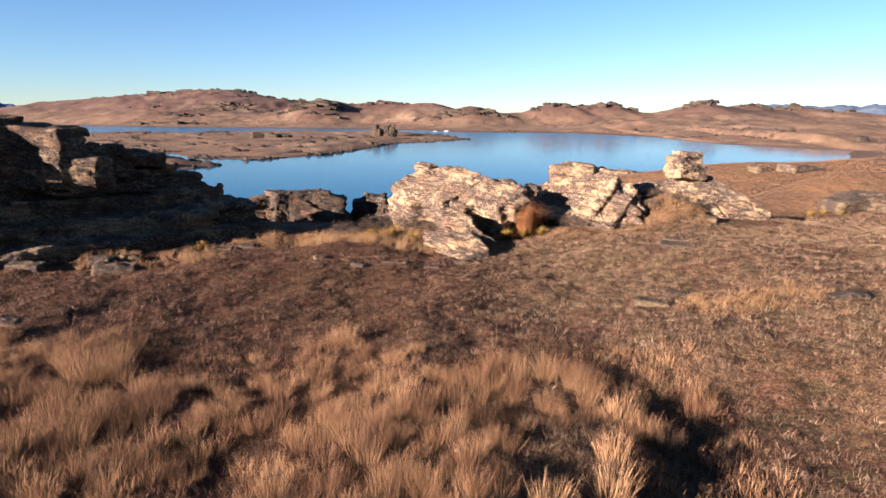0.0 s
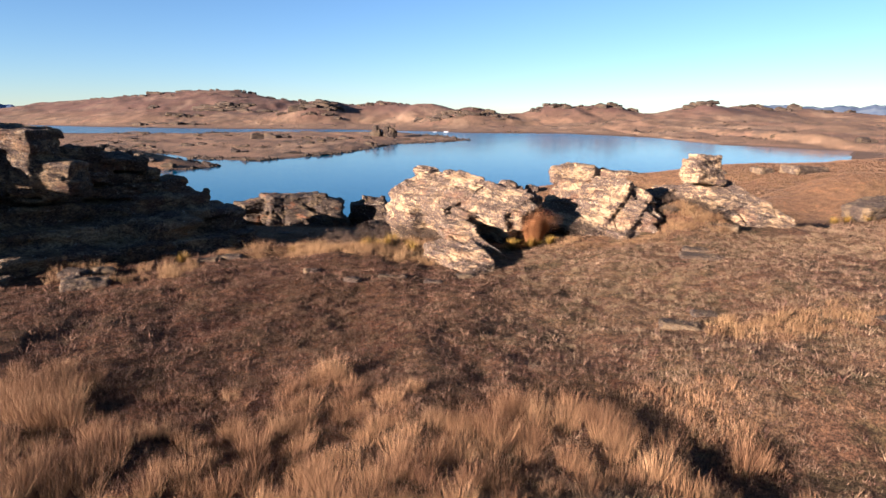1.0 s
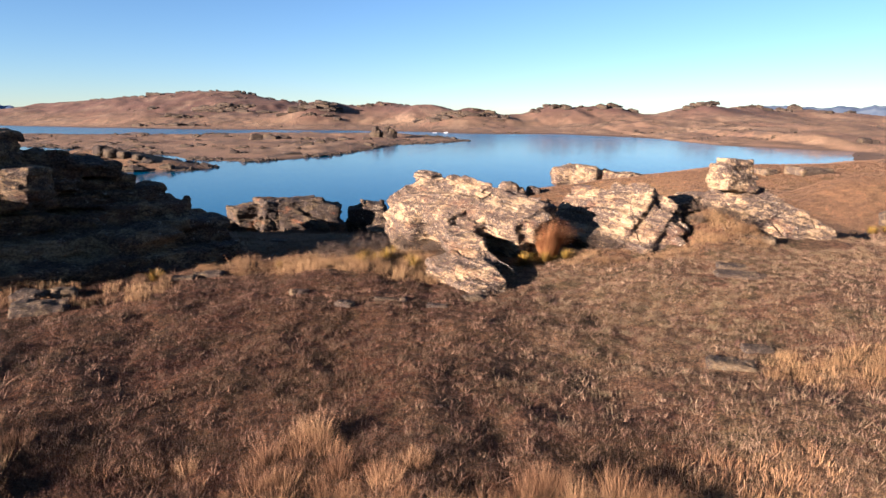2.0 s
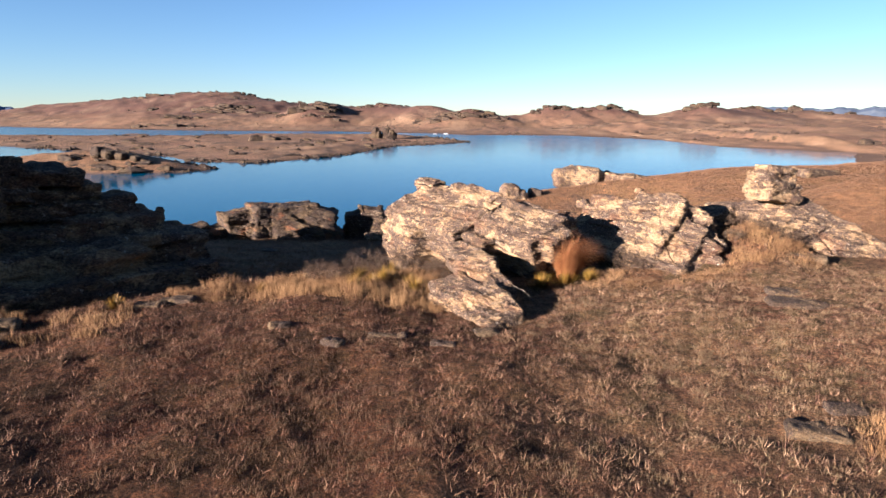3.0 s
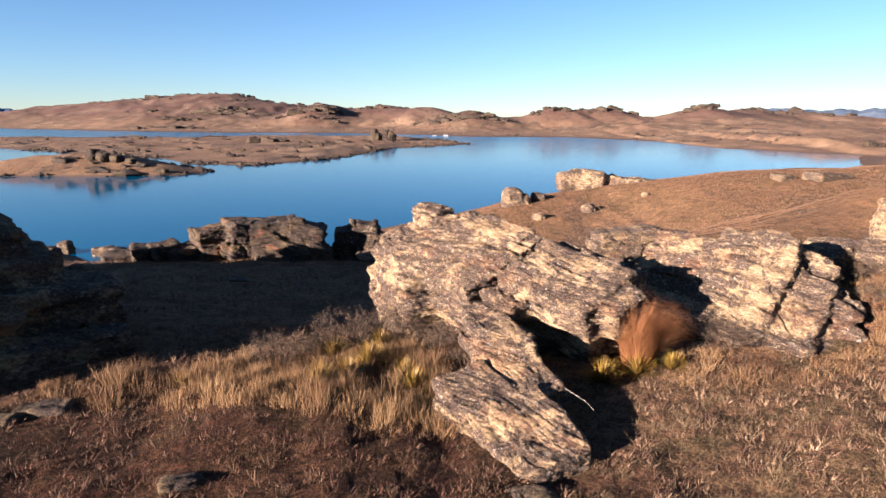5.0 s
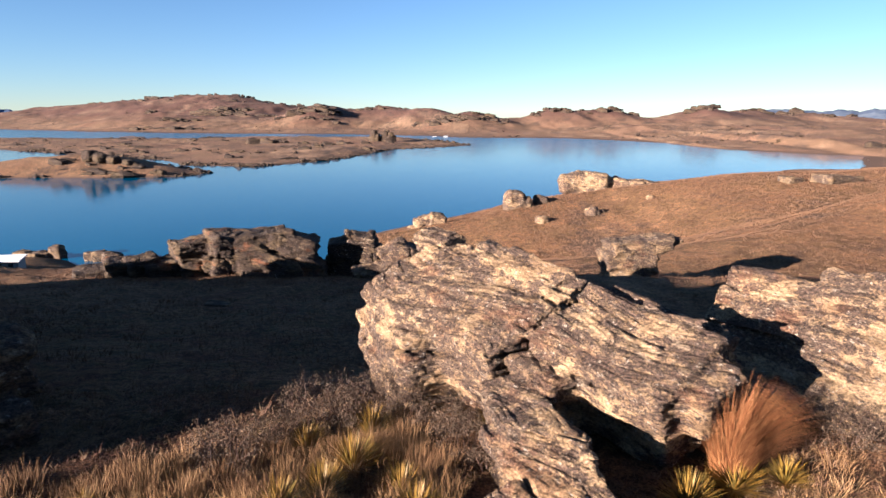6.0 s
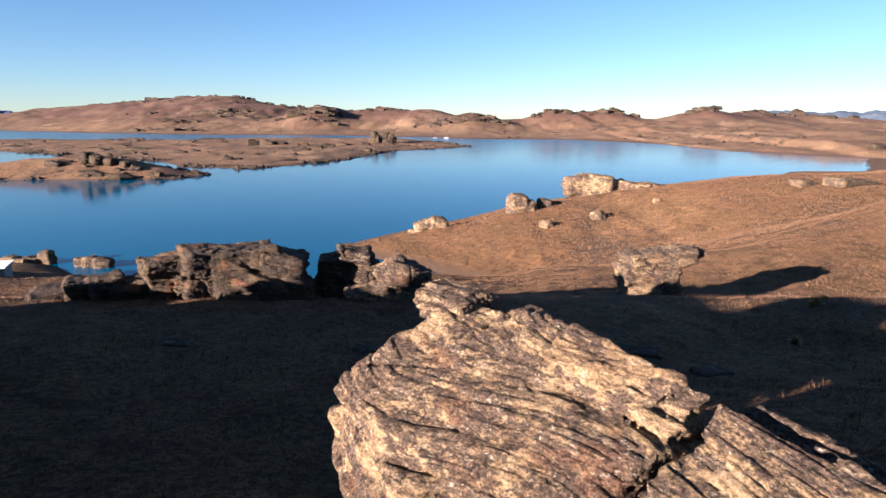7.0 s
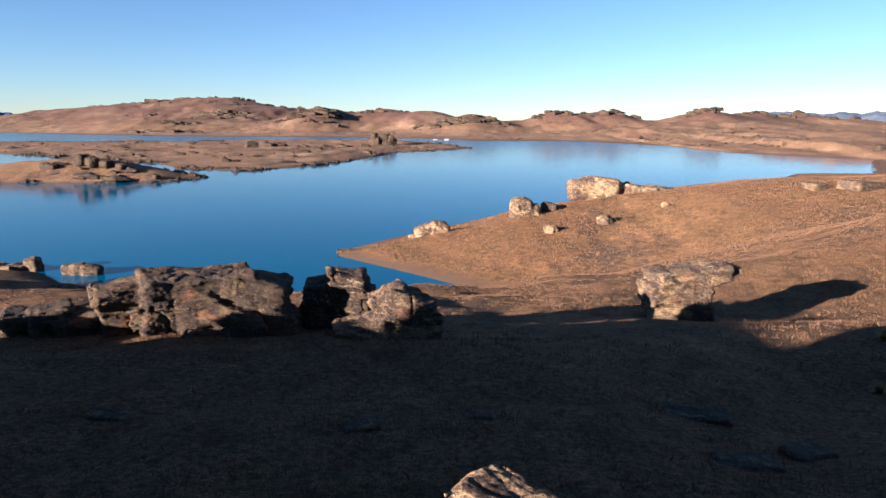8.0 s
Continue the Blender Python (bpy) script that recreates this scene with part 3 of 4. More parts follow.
outcrop("low_outcrop", [
    ("front_slab", [lb((0.25, 2.85), (0.05, 1.05), (-0.9, -0.06), 0.1), lb((1.3, 3.0), (-0.15, 0.85), (-0.8, -0.02), 0.1, 2, -6), lb((0.5, 1.9), (0.6, 1.2), (-0.9, -0.2), 0.1, 2, 8)], 0.034, 0.6, 2, 0.07),
    ("middle_slab", [ub((-0.3, 2.1), (0.0, 0.85), (-1.1, 0.0), 0.1, 0, -4), ub((1.3, 2.9), (0.0, 0.95), (-1.0, -0.08), 0.1, 5), ub((0.5, 2.3), (0.6, 1.05), (-1.0, -0.16), 0.1, 2)], 0.034, 0.6, 23, 0.07),
], SCHIST, "low ridge of cracked pale schist running out into the grass", 0.9, True)
tb = leaf((4.45, 25.9, 27.08), (0.687, -0.727, -0.04), (-0.40, -0.425, 0.81))
tn = leaf((6.2, 25.1, 27.45), (0.9, -2.0, -1.2), (-0.35, -0.60, 0.72))
outcrop("tilted_slab", [
    ("main_slab", [tb((-0.5, 2.6), (-0.7, 1.7), (-1.3, 0.0), 0.12), tb((0.9, 2.5), (-1.15, 0.4), (-1.2, 0.06), 0.12, 2, 6), tb((1.9, 3.3), (-0.5, 1.6), (-1.4, -0.22), 0.12, 4), tn((0.2, 2.3), (-0.25, 1.5), (-1.2, -0.05), 0.12), tn((1.4, 2.75), (-0.1, 1.1), (-1.0, -0.12), 0.12, 0, 6), tn((0.3, 1.3), (-0.75, -0.1), (-1.2, -0.2), 0.1, 0, 10), tn((1.0, 2.1), (-0.6, 0.0), (-1.1, -0.3), 0.1, 0, -8)], 0.045, 0.7, 53, 0.1),
], SCHIST, "broad tilted slab of sunlit banded schist", 0.8, True)
sb = leaf((9.0, 26.35, 27.36), (0.813, -0.582, 0.0), (-0.43, -0.60, 0.67))
sn = leaf((10.4, 25.35, 27.4), (2.0, -1.5, -1.25), (0.0, -0.62, 0.78))
outcrop("leaning_slab", [
    ("long_slab", [sb((0.1, 2.0), (-0.4, 1.2), (-1.1, -0.02), 0.14), sn((-0.4, 1.7), (-0.4, 1.35), (-1.1, 0.0), 0.14), sn((1.2, 2.75), (-0.2, 1.1), (-1.0, -0.04), 0.14), ((8.4, 26.75, 26.5), (0.75, 0.6, 0.55), (0, -6, 30), 0.15)], 0.048, 0.65, 4, 0.1),
    ("perched_block", [((9.55, 25.5, 28.38), (0.48, 0.36, 0.12), (0, 4, 14), 0.05), ((9.45, 25.5, 28.08), (0.56, 0.42, 0.22), (0, 5, 20), 0.07), ((9.55, 25.5, 27.68), (0.66, 0.52, 0.26), (0, 5, 20), 0.1)], 0.036, 0.4, 26, 0.05),
], SCHIST, "long leaning schist slab with a squared block perched on top", 0.8, True)


def bed(u0, u1, v0, v1, z0, z1, rnd=0.12, tip=0.0):
    """A level bed of the crag, in axes along its face (u) and back from it (v)."""
    c, k = math.cos(radians(47)), math.sin(radians(47))
    u, v = (u0 + u1) / 2, (v0 + v1) / 2
    return (c * u - k * v, k * u + c * v, (z0 + z1) / 2), ((u1 - u0) / 2, (v1 - v0) / 2, (z1 - z0) / 2), (0, tip, 47), rnd


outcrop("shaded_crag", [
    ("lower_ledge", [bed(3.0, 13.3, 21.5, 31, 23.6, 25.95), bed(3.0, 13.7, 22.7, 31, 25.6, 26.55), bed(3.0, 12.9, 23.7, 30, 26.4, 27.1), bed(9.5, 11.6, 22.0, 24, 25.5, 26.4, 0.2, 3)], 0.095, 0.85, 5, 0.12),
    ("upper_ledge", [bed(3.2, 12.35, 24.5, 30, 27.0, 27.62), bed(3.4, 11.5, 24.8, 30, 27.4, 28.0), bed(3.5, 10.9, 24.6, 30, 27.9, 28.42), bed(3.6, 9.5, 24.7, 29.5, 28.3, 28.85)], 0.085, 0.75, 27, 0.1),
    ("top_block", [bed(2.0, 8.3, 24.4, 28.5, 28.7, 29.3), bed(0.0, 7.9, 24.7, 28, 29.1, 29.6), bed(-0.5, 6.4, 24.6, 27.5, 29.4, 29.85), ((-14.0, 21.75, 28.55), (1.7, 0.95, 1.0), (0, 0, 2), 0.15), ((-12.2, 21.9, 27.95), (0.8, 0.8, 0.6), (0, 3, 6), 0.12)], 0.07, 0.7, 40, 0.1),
    # unseen rock added left of view to shade the crag and the ground
    ("unseen_shade_mass", [((-22, 16.6, 26.0), (3.4, 4.0, 3.4), (0, 0, 36.9), 0.6), ((-25.6, 18.3, 27.4), (3.0, 2.6, 5.6), (0, 0, 36.9), 0.6)], 0.25, 1.2, 44, 0.5),
    # also out of view, added to cast shade over the hollow and shore rocks
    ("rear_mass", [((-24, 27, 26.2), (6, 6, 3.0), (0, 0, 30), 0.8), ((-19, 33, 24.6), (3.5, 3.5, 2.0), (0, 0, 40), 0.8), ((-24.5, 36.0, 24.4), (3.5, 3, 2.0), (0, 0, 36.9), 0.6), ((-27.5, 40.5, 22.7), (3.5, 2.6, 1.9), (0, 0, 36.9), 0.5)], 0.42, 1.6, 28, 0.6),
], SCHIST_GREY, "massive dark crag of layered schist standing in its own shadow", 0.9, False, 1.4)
outcrop("shore_crag", [
    ("main_body", [((-14.4, 51.7, 21.7), (1.5, 1.4, 1.75), (0, -8, 30), 0.25), ((-12.6, 51.8, 22.0), (1.7, 1.6, 1.75), (4, 6, 34), 0.25), ((-11.0, 52.1, 22.1), (1.7, 1.5, 1.75), (0, -4, 22), 0.25), ((-9.6, 52.2, 21.8), (1.4, 1.4, 1.75), (0, 12, 12), 0.25), ((-8.7, 52.0, 20.9), (0.9, 1.2, 1.4), (0, 26, 8), 0.2), ((-12.0, 52.4, 21.2), (3.9, 1.4, 2.0), (0, 0, 0), 0.4), ((-12.9, 50.6, 22.5), (1.2, 0.6, 0.45), (0, -20, 18), 0.15), ((-10.3, 50.9, 22.3), (1.3, 0.6, 0.5), (0, 24, -6), 0.15)], 0.065, 0.9, 6, 0.12),
    ("side_body", [((-16.4, 51.3, 20.9), (0.9, 1.2, 1.3), (0, -8, 20), 0.2), ((-17.6, 51.2, 21.0), (0.9, 1.2, 1.35), (0, -8, 35), 0.2), ((-19.0, 51.4, 20.8), (1.0, 1.2, 1.35), (0, 6, 28), 0.2), ((-20.8, 51.6, 20.5), (1.0, 1.2, 1.2), (0, -4, 30), 0.25)], 0.07, 0.8, 29, 0.1),
    ("fallen_block", [((-11.2, 50.2, 21.0), (0.8, 0.5, 0.65), (0, 12, 24), 0.15)], 0.06, 0.6, 30, 0.15),
    ("leaning_block", [((-9.5, 50.6, 21.5), (0.9, 0.5, 0.45), (6, -24, 14), 0.15)], 0.06, 0.6, 48, 0.15),
], SCHIST_RED, "rugged dark schist crag stained rusty red on its face", 1.3)
# some of the crag's shade on this block is in its darker schist
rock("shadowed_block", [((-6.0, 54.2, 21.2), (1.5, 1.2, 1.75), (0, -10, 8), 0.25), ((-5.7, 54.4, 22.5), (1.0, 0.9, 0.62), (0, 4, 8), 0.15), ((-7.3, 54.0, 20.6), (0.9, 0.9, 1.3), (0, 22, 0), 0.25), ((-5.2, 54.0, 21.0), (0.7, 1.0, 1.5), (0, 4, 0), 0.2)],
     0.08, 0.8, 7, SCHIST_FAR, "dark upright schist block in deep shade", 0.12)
outcrop("split_boulder", [
    ("left_half", [((-4.5, 50.8, 21.2), (1.1, 0.9, 0.7), (0, -10, 5), 0.2), ((-3.9, 50.4, 20.9), (1.2, 0.7, 0.45), (0, 6, -12), 0.15)], 0.06, 0.7, 8, 0.12),
    ("right_half", [((-2.75, 51.2, 21.8), (1.05, 0.9, 1.25), (0, 20, -5), 0.2), ((-3.3, 51.5, 22.3), (0.8, 0.7, 0.75), (0, -28, 10), 0.15), ((-1.9, 51.0, 21.5), (0.6, 0.7, 0.9), (0, 8, 15), 0.2)], 0.06, 0.7, 31, 0.1),
], SCHIST_GREY, "split grey boulder with a sunlit rounded top", 1.4)
rock("mushroom_rock", [
    ((14.6, 67.5, 17.4), (1.85, 1.4, 1.5), (0, 3, 0), 0.3),
    ((14.5, 67.4, 18.8), (2.15, 1.4, 0.8), (0, -6, 5), 0.3),
    ((15.4, 67.5, 19.8), (2.6, 1.5, 0.62), (0, -5, 8), 0.25),
    ((17.7, 67.5, 19.95), (1.15, 0.9, 0.34), (0, -14, 10), 0.15),
    ((16.3, 67.0, 17.9), (0.5, 0.5, 1.3), (0, -16, 0), 0.2),
], 0.075, 0.8, 9, SCHIST_GREY, "undercut mushroom-shaped schist rock on the grassy slope", 0.15, 1.0, 1.2)
# ---- headland ----
outcrop("lakeside_tor", [
    ("tall_face", [((42.0, 204, 9.6), (5.8, 4.2, 4.6), (0, 6, -10), 2.0), ((36.4, 203, 11.2), (2.9, 2.8, 2.6), (0, -8, 0), 1.2), ((47, 204, 10.0), (3.5, 3.2, 3.0), (0, 12, 10), 1.2)], 0.4, 2.2, 10, 0.5),
    ("long_back", [((53, 203, 9.2), (4.8, 3.6, 3.4), (0, 10, -10), 1.4), ((61, 203, 9.4), (4.5, 3, 2.2), (0, 10, -6), 1.2)], 0.4, 2.0, 32, 0.5),
], SCHIST_PALE, "big pale schist tor on the headland above the lake", 1.6)
rock("lakeside_boulder", [((18.3, 184, 8.2), (2.8, 2.4, 3.2), (0, 8, 10), 1.6), ((21.0, 184.5, 7.6), (2.2, 2.0, 2.2), (0, -6, 0), 1.2)], 0.26, 1.4, 11, SCHIST_PALE, "rounded schist boulder beside the tor", 0.5, 0.8, 1.7)
rock("lakeside_boulder", [((25.8, 187, 8.0), (2.0, 1.8, 1.7), (0, 10, 0), 1.1)], 0.25, 1.2, 33, SCHIST_FAR, "small dark boulder between larger rocks", 0.4, 0.8, 1.6)
rock("shore_boulder", [((-5.0, 178, 3.6), (2.9, 2.0, 1.9), (0, -18, 10), 0.8), ((-1.9, 178, 4.2), (2.2, 1.8, 1.9), (0, 8, 10), 0.8), ((-7.6, 177, 2.2), (2.0, 1.6, 1.0), (0, -10, 0), 0.5)], 0.2, 1.1, 12, SCHIST_PALE, "layered boulder at the tip of the headland", 0.4, 1.0, 1.5)
rock("spit_rock", [((-22.5, 171, 0.3), (3.2, 1.0, 0.55), (0, 0, 5), 0.2)], 0.18, 0.7, 34, SCHIST_FAR, "flat rock at the water's edge")
for bx, by, br, sd in ((23, 168, 1.2, 13), (36, 172, 1.4, 14), (52, 178, 0.8, 35), (38.5, 172.5, 0.6, 49)):
    rock("small_boulder", [((bx, by, gz(bx, by) + 0.35 * br), (1.2 * br, br, br), (0, 8, 10 * sd), 0.75 * br), ((bx + 0.9 * br, by, gz(bx, by) + 0.1 * br), (0.8 * br, 0.7 * br, 0.6 * br), (0, 0, 5 * sd), 0.4 * br)], 0.15, 0.7, sd, SCHIST_PALE, "small grey boulder on the headland grass", 0.3, 0.8, 1.5, "headland boulders")
rock("ridge_rock", [((94, 170, gz(94, 170) + 0.5), (5.5, 3, 1.1), (0, 4, 20), 0.5)], 0.25, 1.0, 15, SCHIST_FAR, "flat schist outcrop on the ridge top")
rock("ridge_rock", [((84, 172, gz(84, 172) + 0.2), (2.5, 2, 1.0), (0, 4, 20), 0.4)], 0.25, 1.0, 36, SCHIST_FAR, "low dark rock on the ridge top")
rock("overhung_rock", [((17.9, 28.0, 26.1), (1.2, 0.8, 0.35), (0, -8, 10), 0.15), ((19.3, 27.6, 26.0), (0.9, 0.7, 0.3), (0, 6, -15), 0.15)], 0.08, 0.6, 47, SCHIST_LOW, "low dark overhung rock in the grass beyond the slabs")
rock("water_rock", [((-71, 150, 0.4), (1.9, 1.5, 1.6), (0, 8, 10), 0.8), ((-73.8, 150.4, 0.3), (1.5, 1.3, 1.9), (0, -8, 10), 0.7), ((-76.3, 151, 0.2), (1.2, 1.2, 1.5), (0, 6, 0), 0.6)], 0.2, 1.0, 16, SCHIST_FAR, "grey rocks standing in the shallows", 0.3, 0.8, 1.7)
rock("water_rock", [((-90, 152, 0.3), (3.0, 2.0, 1.4), (0, 6, -5), 0.7), ((-84.5, 153, 0.9), (1.5, 1.3, 2.0), (0, -8, -5), 0.6), ((-87, 152.5, 0.3), (1.6, 1.5, 1.3), (0, 8, 0), 0.6)], 0.22, 1.0, 17, SCHIST_FAR, "dark rocks standing in the shallows", 0.3, 0.8, 1.7)
rock("shore_rock", [((-64, 131, 0.8), (4.5, 2.2, 1.5), (0, 5, -5), 0.6)], 0.22, 1.1, 37, SCHIST_FAR, "dark rock on the lake shore")
outcrop("islet_rock", [
    ("main_knob", [((-191, 367, 9.6), (4, 3.5, 3.2), (0, -8, -30), 2.4), ((-185, 366, 8.6), (4.5, 3.5, 2.6), (0, 10, -40), 2.0), ((-178, 366, 7.4), (3.5, 3.0, 2.2), (0, 8, -20), 1.6)], 0.5, 1.6, 18, 0.6),
    ("low_knob", [((-169, 364, 5.8), (3.4, 2.6, 2.2), (0, 14, -38), 1.5), ((-163, 363, 4.4), (3, 2.4, 1.6), (0, 10, -30), 1.2)], 0.5, 1.5, 38, 0.6),
    ("tip_rock", [((-144, 378, 0.8), (3, 2.0, 1.4), (0, 0, 0), 0.5)], 0.5, 1.4, 39, 0.5),
], SCHIST_TOR, "dark jagged rock knobs on the low islet", 2.2)

# ---- tors on the far land: a few shapes set down many times ----
TOR_SHAPES = []
for sd, blks in (
    (41, [((0, 0, 1.0), (3.2, 2.2, 1.6), (0, 5, 0), 0.5), ((-1.0, 0, 2.4), (1.3, 1.2, 1.1), (0, 0, 20), 0.4)]),
    (42, [((0, 0, 0.8), (4.2, 2.4, 1.2), (0, -6, 10), 0.5), ((1.6, 0, 1.6), (1.6, 1.4, 0.9), (0, 0, 0), 0.4)]),
    (43, [((0, 0, 1.6), (1.2, 1.1, 2.2), (0, 4, 0), 0.4), ((1.8, 0.3, 1.0), (1.0, 1.0, 1.5), (0, -6, 0), 0.4), ((-1.6, 0, 0.7), (1.0, 1.0, 1.1), (0, 0, 0), 0.4)]),
    (44, [((0, 0, 0.4), (2.0, 1.6, 1.0), (0, 8, 30), 0.4)]),
):
    me, base = rock_mesh("tor", blks, 0.55, 1.3, sd, SCHIST_TOR, 0.3, 1.0, 2.2)
    me.transform(Matrix.Translation(base))
    TOR_SHAPES.append(me)
rng = np.random.default_rng(5)
TORS = (  # x, y, spread across, spread in depth, how many, size, shape or -1
    (-340, 1690, 70, 40, 9, 4.2, -1), (-290, 1600, 50, 25, 5, 3.0, -1), (43, 1400, 60, 40, 12, 4.0, -1), (95, 1390, 40, 30, 6, 3.0, -1), (-20, 1500, 40, 40, 4, 3.0, -1),
    (-683, 2050, 75, 45, 13, 6.0, -1), (-665, 1670, 45, 22, 7, 4.6, -1), (-320, 1690, 60, 35, 7, 5.0, -1), (-931, 2088, 40, 20, 3, 4.0, -1), (-800, 2500, 330, 20, 8, 5.0, -1), (-1200, 2640, 230, 20, 5, 5.0, -1), (-500, 1940, 30, 10, 3, 4.0, 1),
    (-640, 1900, 120, 50, 12, 4.6, 1), (-620, 1500, 70, 30, 7, 3.6, 1), (-900, 2400, 200, 80, 6, 4.0, -1), (-170, 1860, 90, 60, 7, 3.6, -1), (-700, 1330, 150, 20, 6, 2.6, 1),
    (265, 1480, 60, 30, 6, 4.4, -1), (395, 1500, 50, 30, 6, 4.2, -1), (590, 1480, 40, 30, 5, 5.0, -1), (905, 1690, 70, 40, 6, 5.2, -1), (730, 1600, 50, 30, 4, 4.6, -1), (1060, 1700, 90, 40, 6, 4.0, -1), (250, 1150, 60, 30, 5, 1.8, 1),
    (-158, 358, 14, 6, 5, 1.6, -1), (-176, 352, 22, 5, 5, 1.2, 1), (-205, 360, 20, 8, 4, 1.3, -1), (-66, 753, 12, 6, 4, 2.6, 2), (-90, 700, 16, 12, 4, 2.0, -1), (-131, 697, 18, 12, 3, 2.4, 0), (-196, 699, 30, 12, 3, 2.4, 0), (-139, 478, 14, 4, 4, 1.6, -1), (-5, 720, 20, 5, 5, 1.2, 3),
    (-100, 480, 14, 8, 4, 1.4, 1), (-60, 590, 14, 10, 4, 1.4, -1), (-330, 905, 30, 6, 5, 2.2, 1), (-420, 915, 40, 8, 5, 2.2, 1), (-250, 800, 60, 30, 6, 1.8, -1),
    (-120, 600, 40, 40, 8, 1.5, -1), (-220, 560, 60, 30, 8, 1.6, -1), (-300, 650, 60, 40, 8, 1.8, -1), (-40, 700, 30, 25, 7, 1.3, -1), (-110, 440, 12, 6, 5, 1.3, 3), (-250, 540, 30, 10, 5, 1.3, 3), (-20, 725, 30, 4, 6, 0.9, 3),
    (330, 668, 18, 8, 12, 1.3, 3), (360, 660, 14, 6, 4, 1.2, 3), (281, 655, 6, 2, 3, 1.0, 3), (352, 545, 4, 3, 2, 2.4, 0), (225, 860, 30, 12, 8, 1.5, 3), (560, 900, 60, 40, 6, 2.0, -1),
)
FAR_TORS = []
for x0, y0, sx, sy, many, big, shape in TORS:
    far_off = y0 > 780
    for k in range(int(many * (2.6 if far_off else 1.6))):
        x, y = x0 + sx * rng.uniform(-1, 1), y0 + sy * rng.uniform(-1, 1)
        z = gz(x, y)
        s = 0.66 * big * rng.uniform(0.35, 1.2)
        if z < -0.6:
            continue
        me = TOR_SHAPES[(0, 1, 3, 0)[int(rng.integers(0, 4))] if shape < 0 else shape]
        m = pose(x, y, z - 0.2 * s - 0.4, 0, 0, rng.uniform(-25, 25)) @ Matrix.Diagonal((s * rng.uniform(0.9, 1.7), s, s * rng.uniform(0.6, 1.2) * (1.8 if shape == 2 else 1.0), 1))
        if far_off:
            FAR_TORS.append((me, m))
        else:
            ob = new("tor", me)
            ob.matrix_world = m
            tagged(ob, "grey weathered schist tor on low land across the lake", "rock", "tors across the lake")


def join_tors():
    """The countless tors of the far hills, in one mesh."""
    store = {}
    for me in TOR_SHAPES:
        co, li = np.empty(3 * len(me.vertices), np.float32), np.empty(len(me.loops), np.int32)
        me.vertices.foreach_get("co", co)
        me.loops.foreach_get("vertex_index", li)
        store[me] = co.reshape(-1, 3), li.reshape(-1, 4)
    vs, fs, base = [], [], 0
    for me, m in FAR_TORS:
        co, quads = store[me]
        t = np.array(m)
        vs.append(co @ t[:3, :3].T + t[:3, 3])
        fs.append(quads + base)
        base += len(co)
    tagged(new("far_tors", mesh_from("far_tors", np.vstack(vs), np.vstack(fs), SCHIST_TOR)), "grey weathered schist tors crowning the dry far hills", "rocks", kind="stuff")


join_tors()


def scattered_stones():
    """Small stones strewn over far and middle land, one mesh."""
    ico = [(0, 0, 1), (0.9, 0, 0.3), (0.3, 0.85, 0.25), (-0.75, 0.5, 0.35), (-0.7, -0.55, 0.3), (0.3, -0.85, 0.35), (0, 0, -0.6)]
    tri = [(0, 1, 2), (0, 2, 3), (0, 3, 4), (0, 4, 5), (0, 5, 1), (6, 2, 1), (6, 3, 2), (6, 4, 3), (6, 5, 4), (6, 1, 5)]
    r = np.random.default_rng(9)
    n = 5200
    y = np.concatenate([r.uniform(420, 1050, 2200), r.uniform(700, 2600, 3000)])
    x = r.uniform(-0.85, 0.85, n) * y
    keep = vnoise(x * 0.011, y * 0.011) + 0.5 * vnoise(x * 0.05, y * 0.05) > 0.15
    x, y = x[keep], y[keep]
    z = height(x, y)
    keep = z > 0.15
    x, y, z = x[keep], y[keep], z[keep]
    n = len(x)
    s = np.exp(r.normal(-0.45, 0.5, n)) * (0.55 + y / 1300)
    v = np.array(ico)[None] * (s[:, None, None] * np.array((1.3, 1.0, 0.9)))
    v = v * (1 + 0.35 * r.uniform(-1, 1, (n, 7, 1)))
    v = v + np.stack([x, y, z + 0.1 * s], -1)[:, None]
    f = (np.array(tri)[None] + (np.arange(n) * 7)[:, None, None]).reshape(-1, 3)
    tagged(new("scattered_stones", mesh_from("scattered_stones", v.reshape(-1, 3), f, SCHIST_TOR, False)), "grey stones strewn over the distant dry hills", "stones", kind="stuff")


scattered_stones()


def shore_stones():
    """Dark stones along the waterline of the far shores, one mesh."""
    corner = [(0, 0, 0.9), (0.9, 0, 0.2), (0.3, 0.85, 0.25), (-0.75, 0.5, 0.3), (-0.7, -0.55, 0.2), (0.3, -0.85, 0.3), (0, 0, -0.8)]
    tri = [(0, 1, 2), (0, 2, 3), (0, 3, 4), (0, 4, 5), (0, 5, 1), (6, 2, 1), (6, 3, 2), (6, 4, 3), (6, 5, 4), (6, 1, 5)]
    r = np.random.default_rng(19)
    x, y = r.uniform(-380, 60, 42000), r.uniform(315, 900, 42000)
    z = land(x, y)
    keep = (z > -0.25) & (z < 0.55) & (vnoise(x * 0.05, y * 0.05) > -0.15)
    x, y, z = x[keep], y[keep], z[keep]
    n = len(x)
    s = np.exp(r.normal(-0.1, 0.45, n))
    v = np.array(corner)[None] * (s[:, None, None] * np.array((1.5, 1.0, 0.9))) * (1 + 0.35 * r.uniform(-1, 1, (n, 7, 1)))
    v = v + np.stack([x, y, np.maximum(z, -0.1)], -1)[:, None]
    f = (np.array(tri)[None] + (np.arange(n) * 7)[:, None, None]).reshape(-1, 3)
    tagged(new("shore_stones", mesh_from("shore_stones", v.reshape(-1, 3), f, SCHIST_TOR, False)), "dark stones lining the waterline of the peninsula", "stones", kind="stuff")


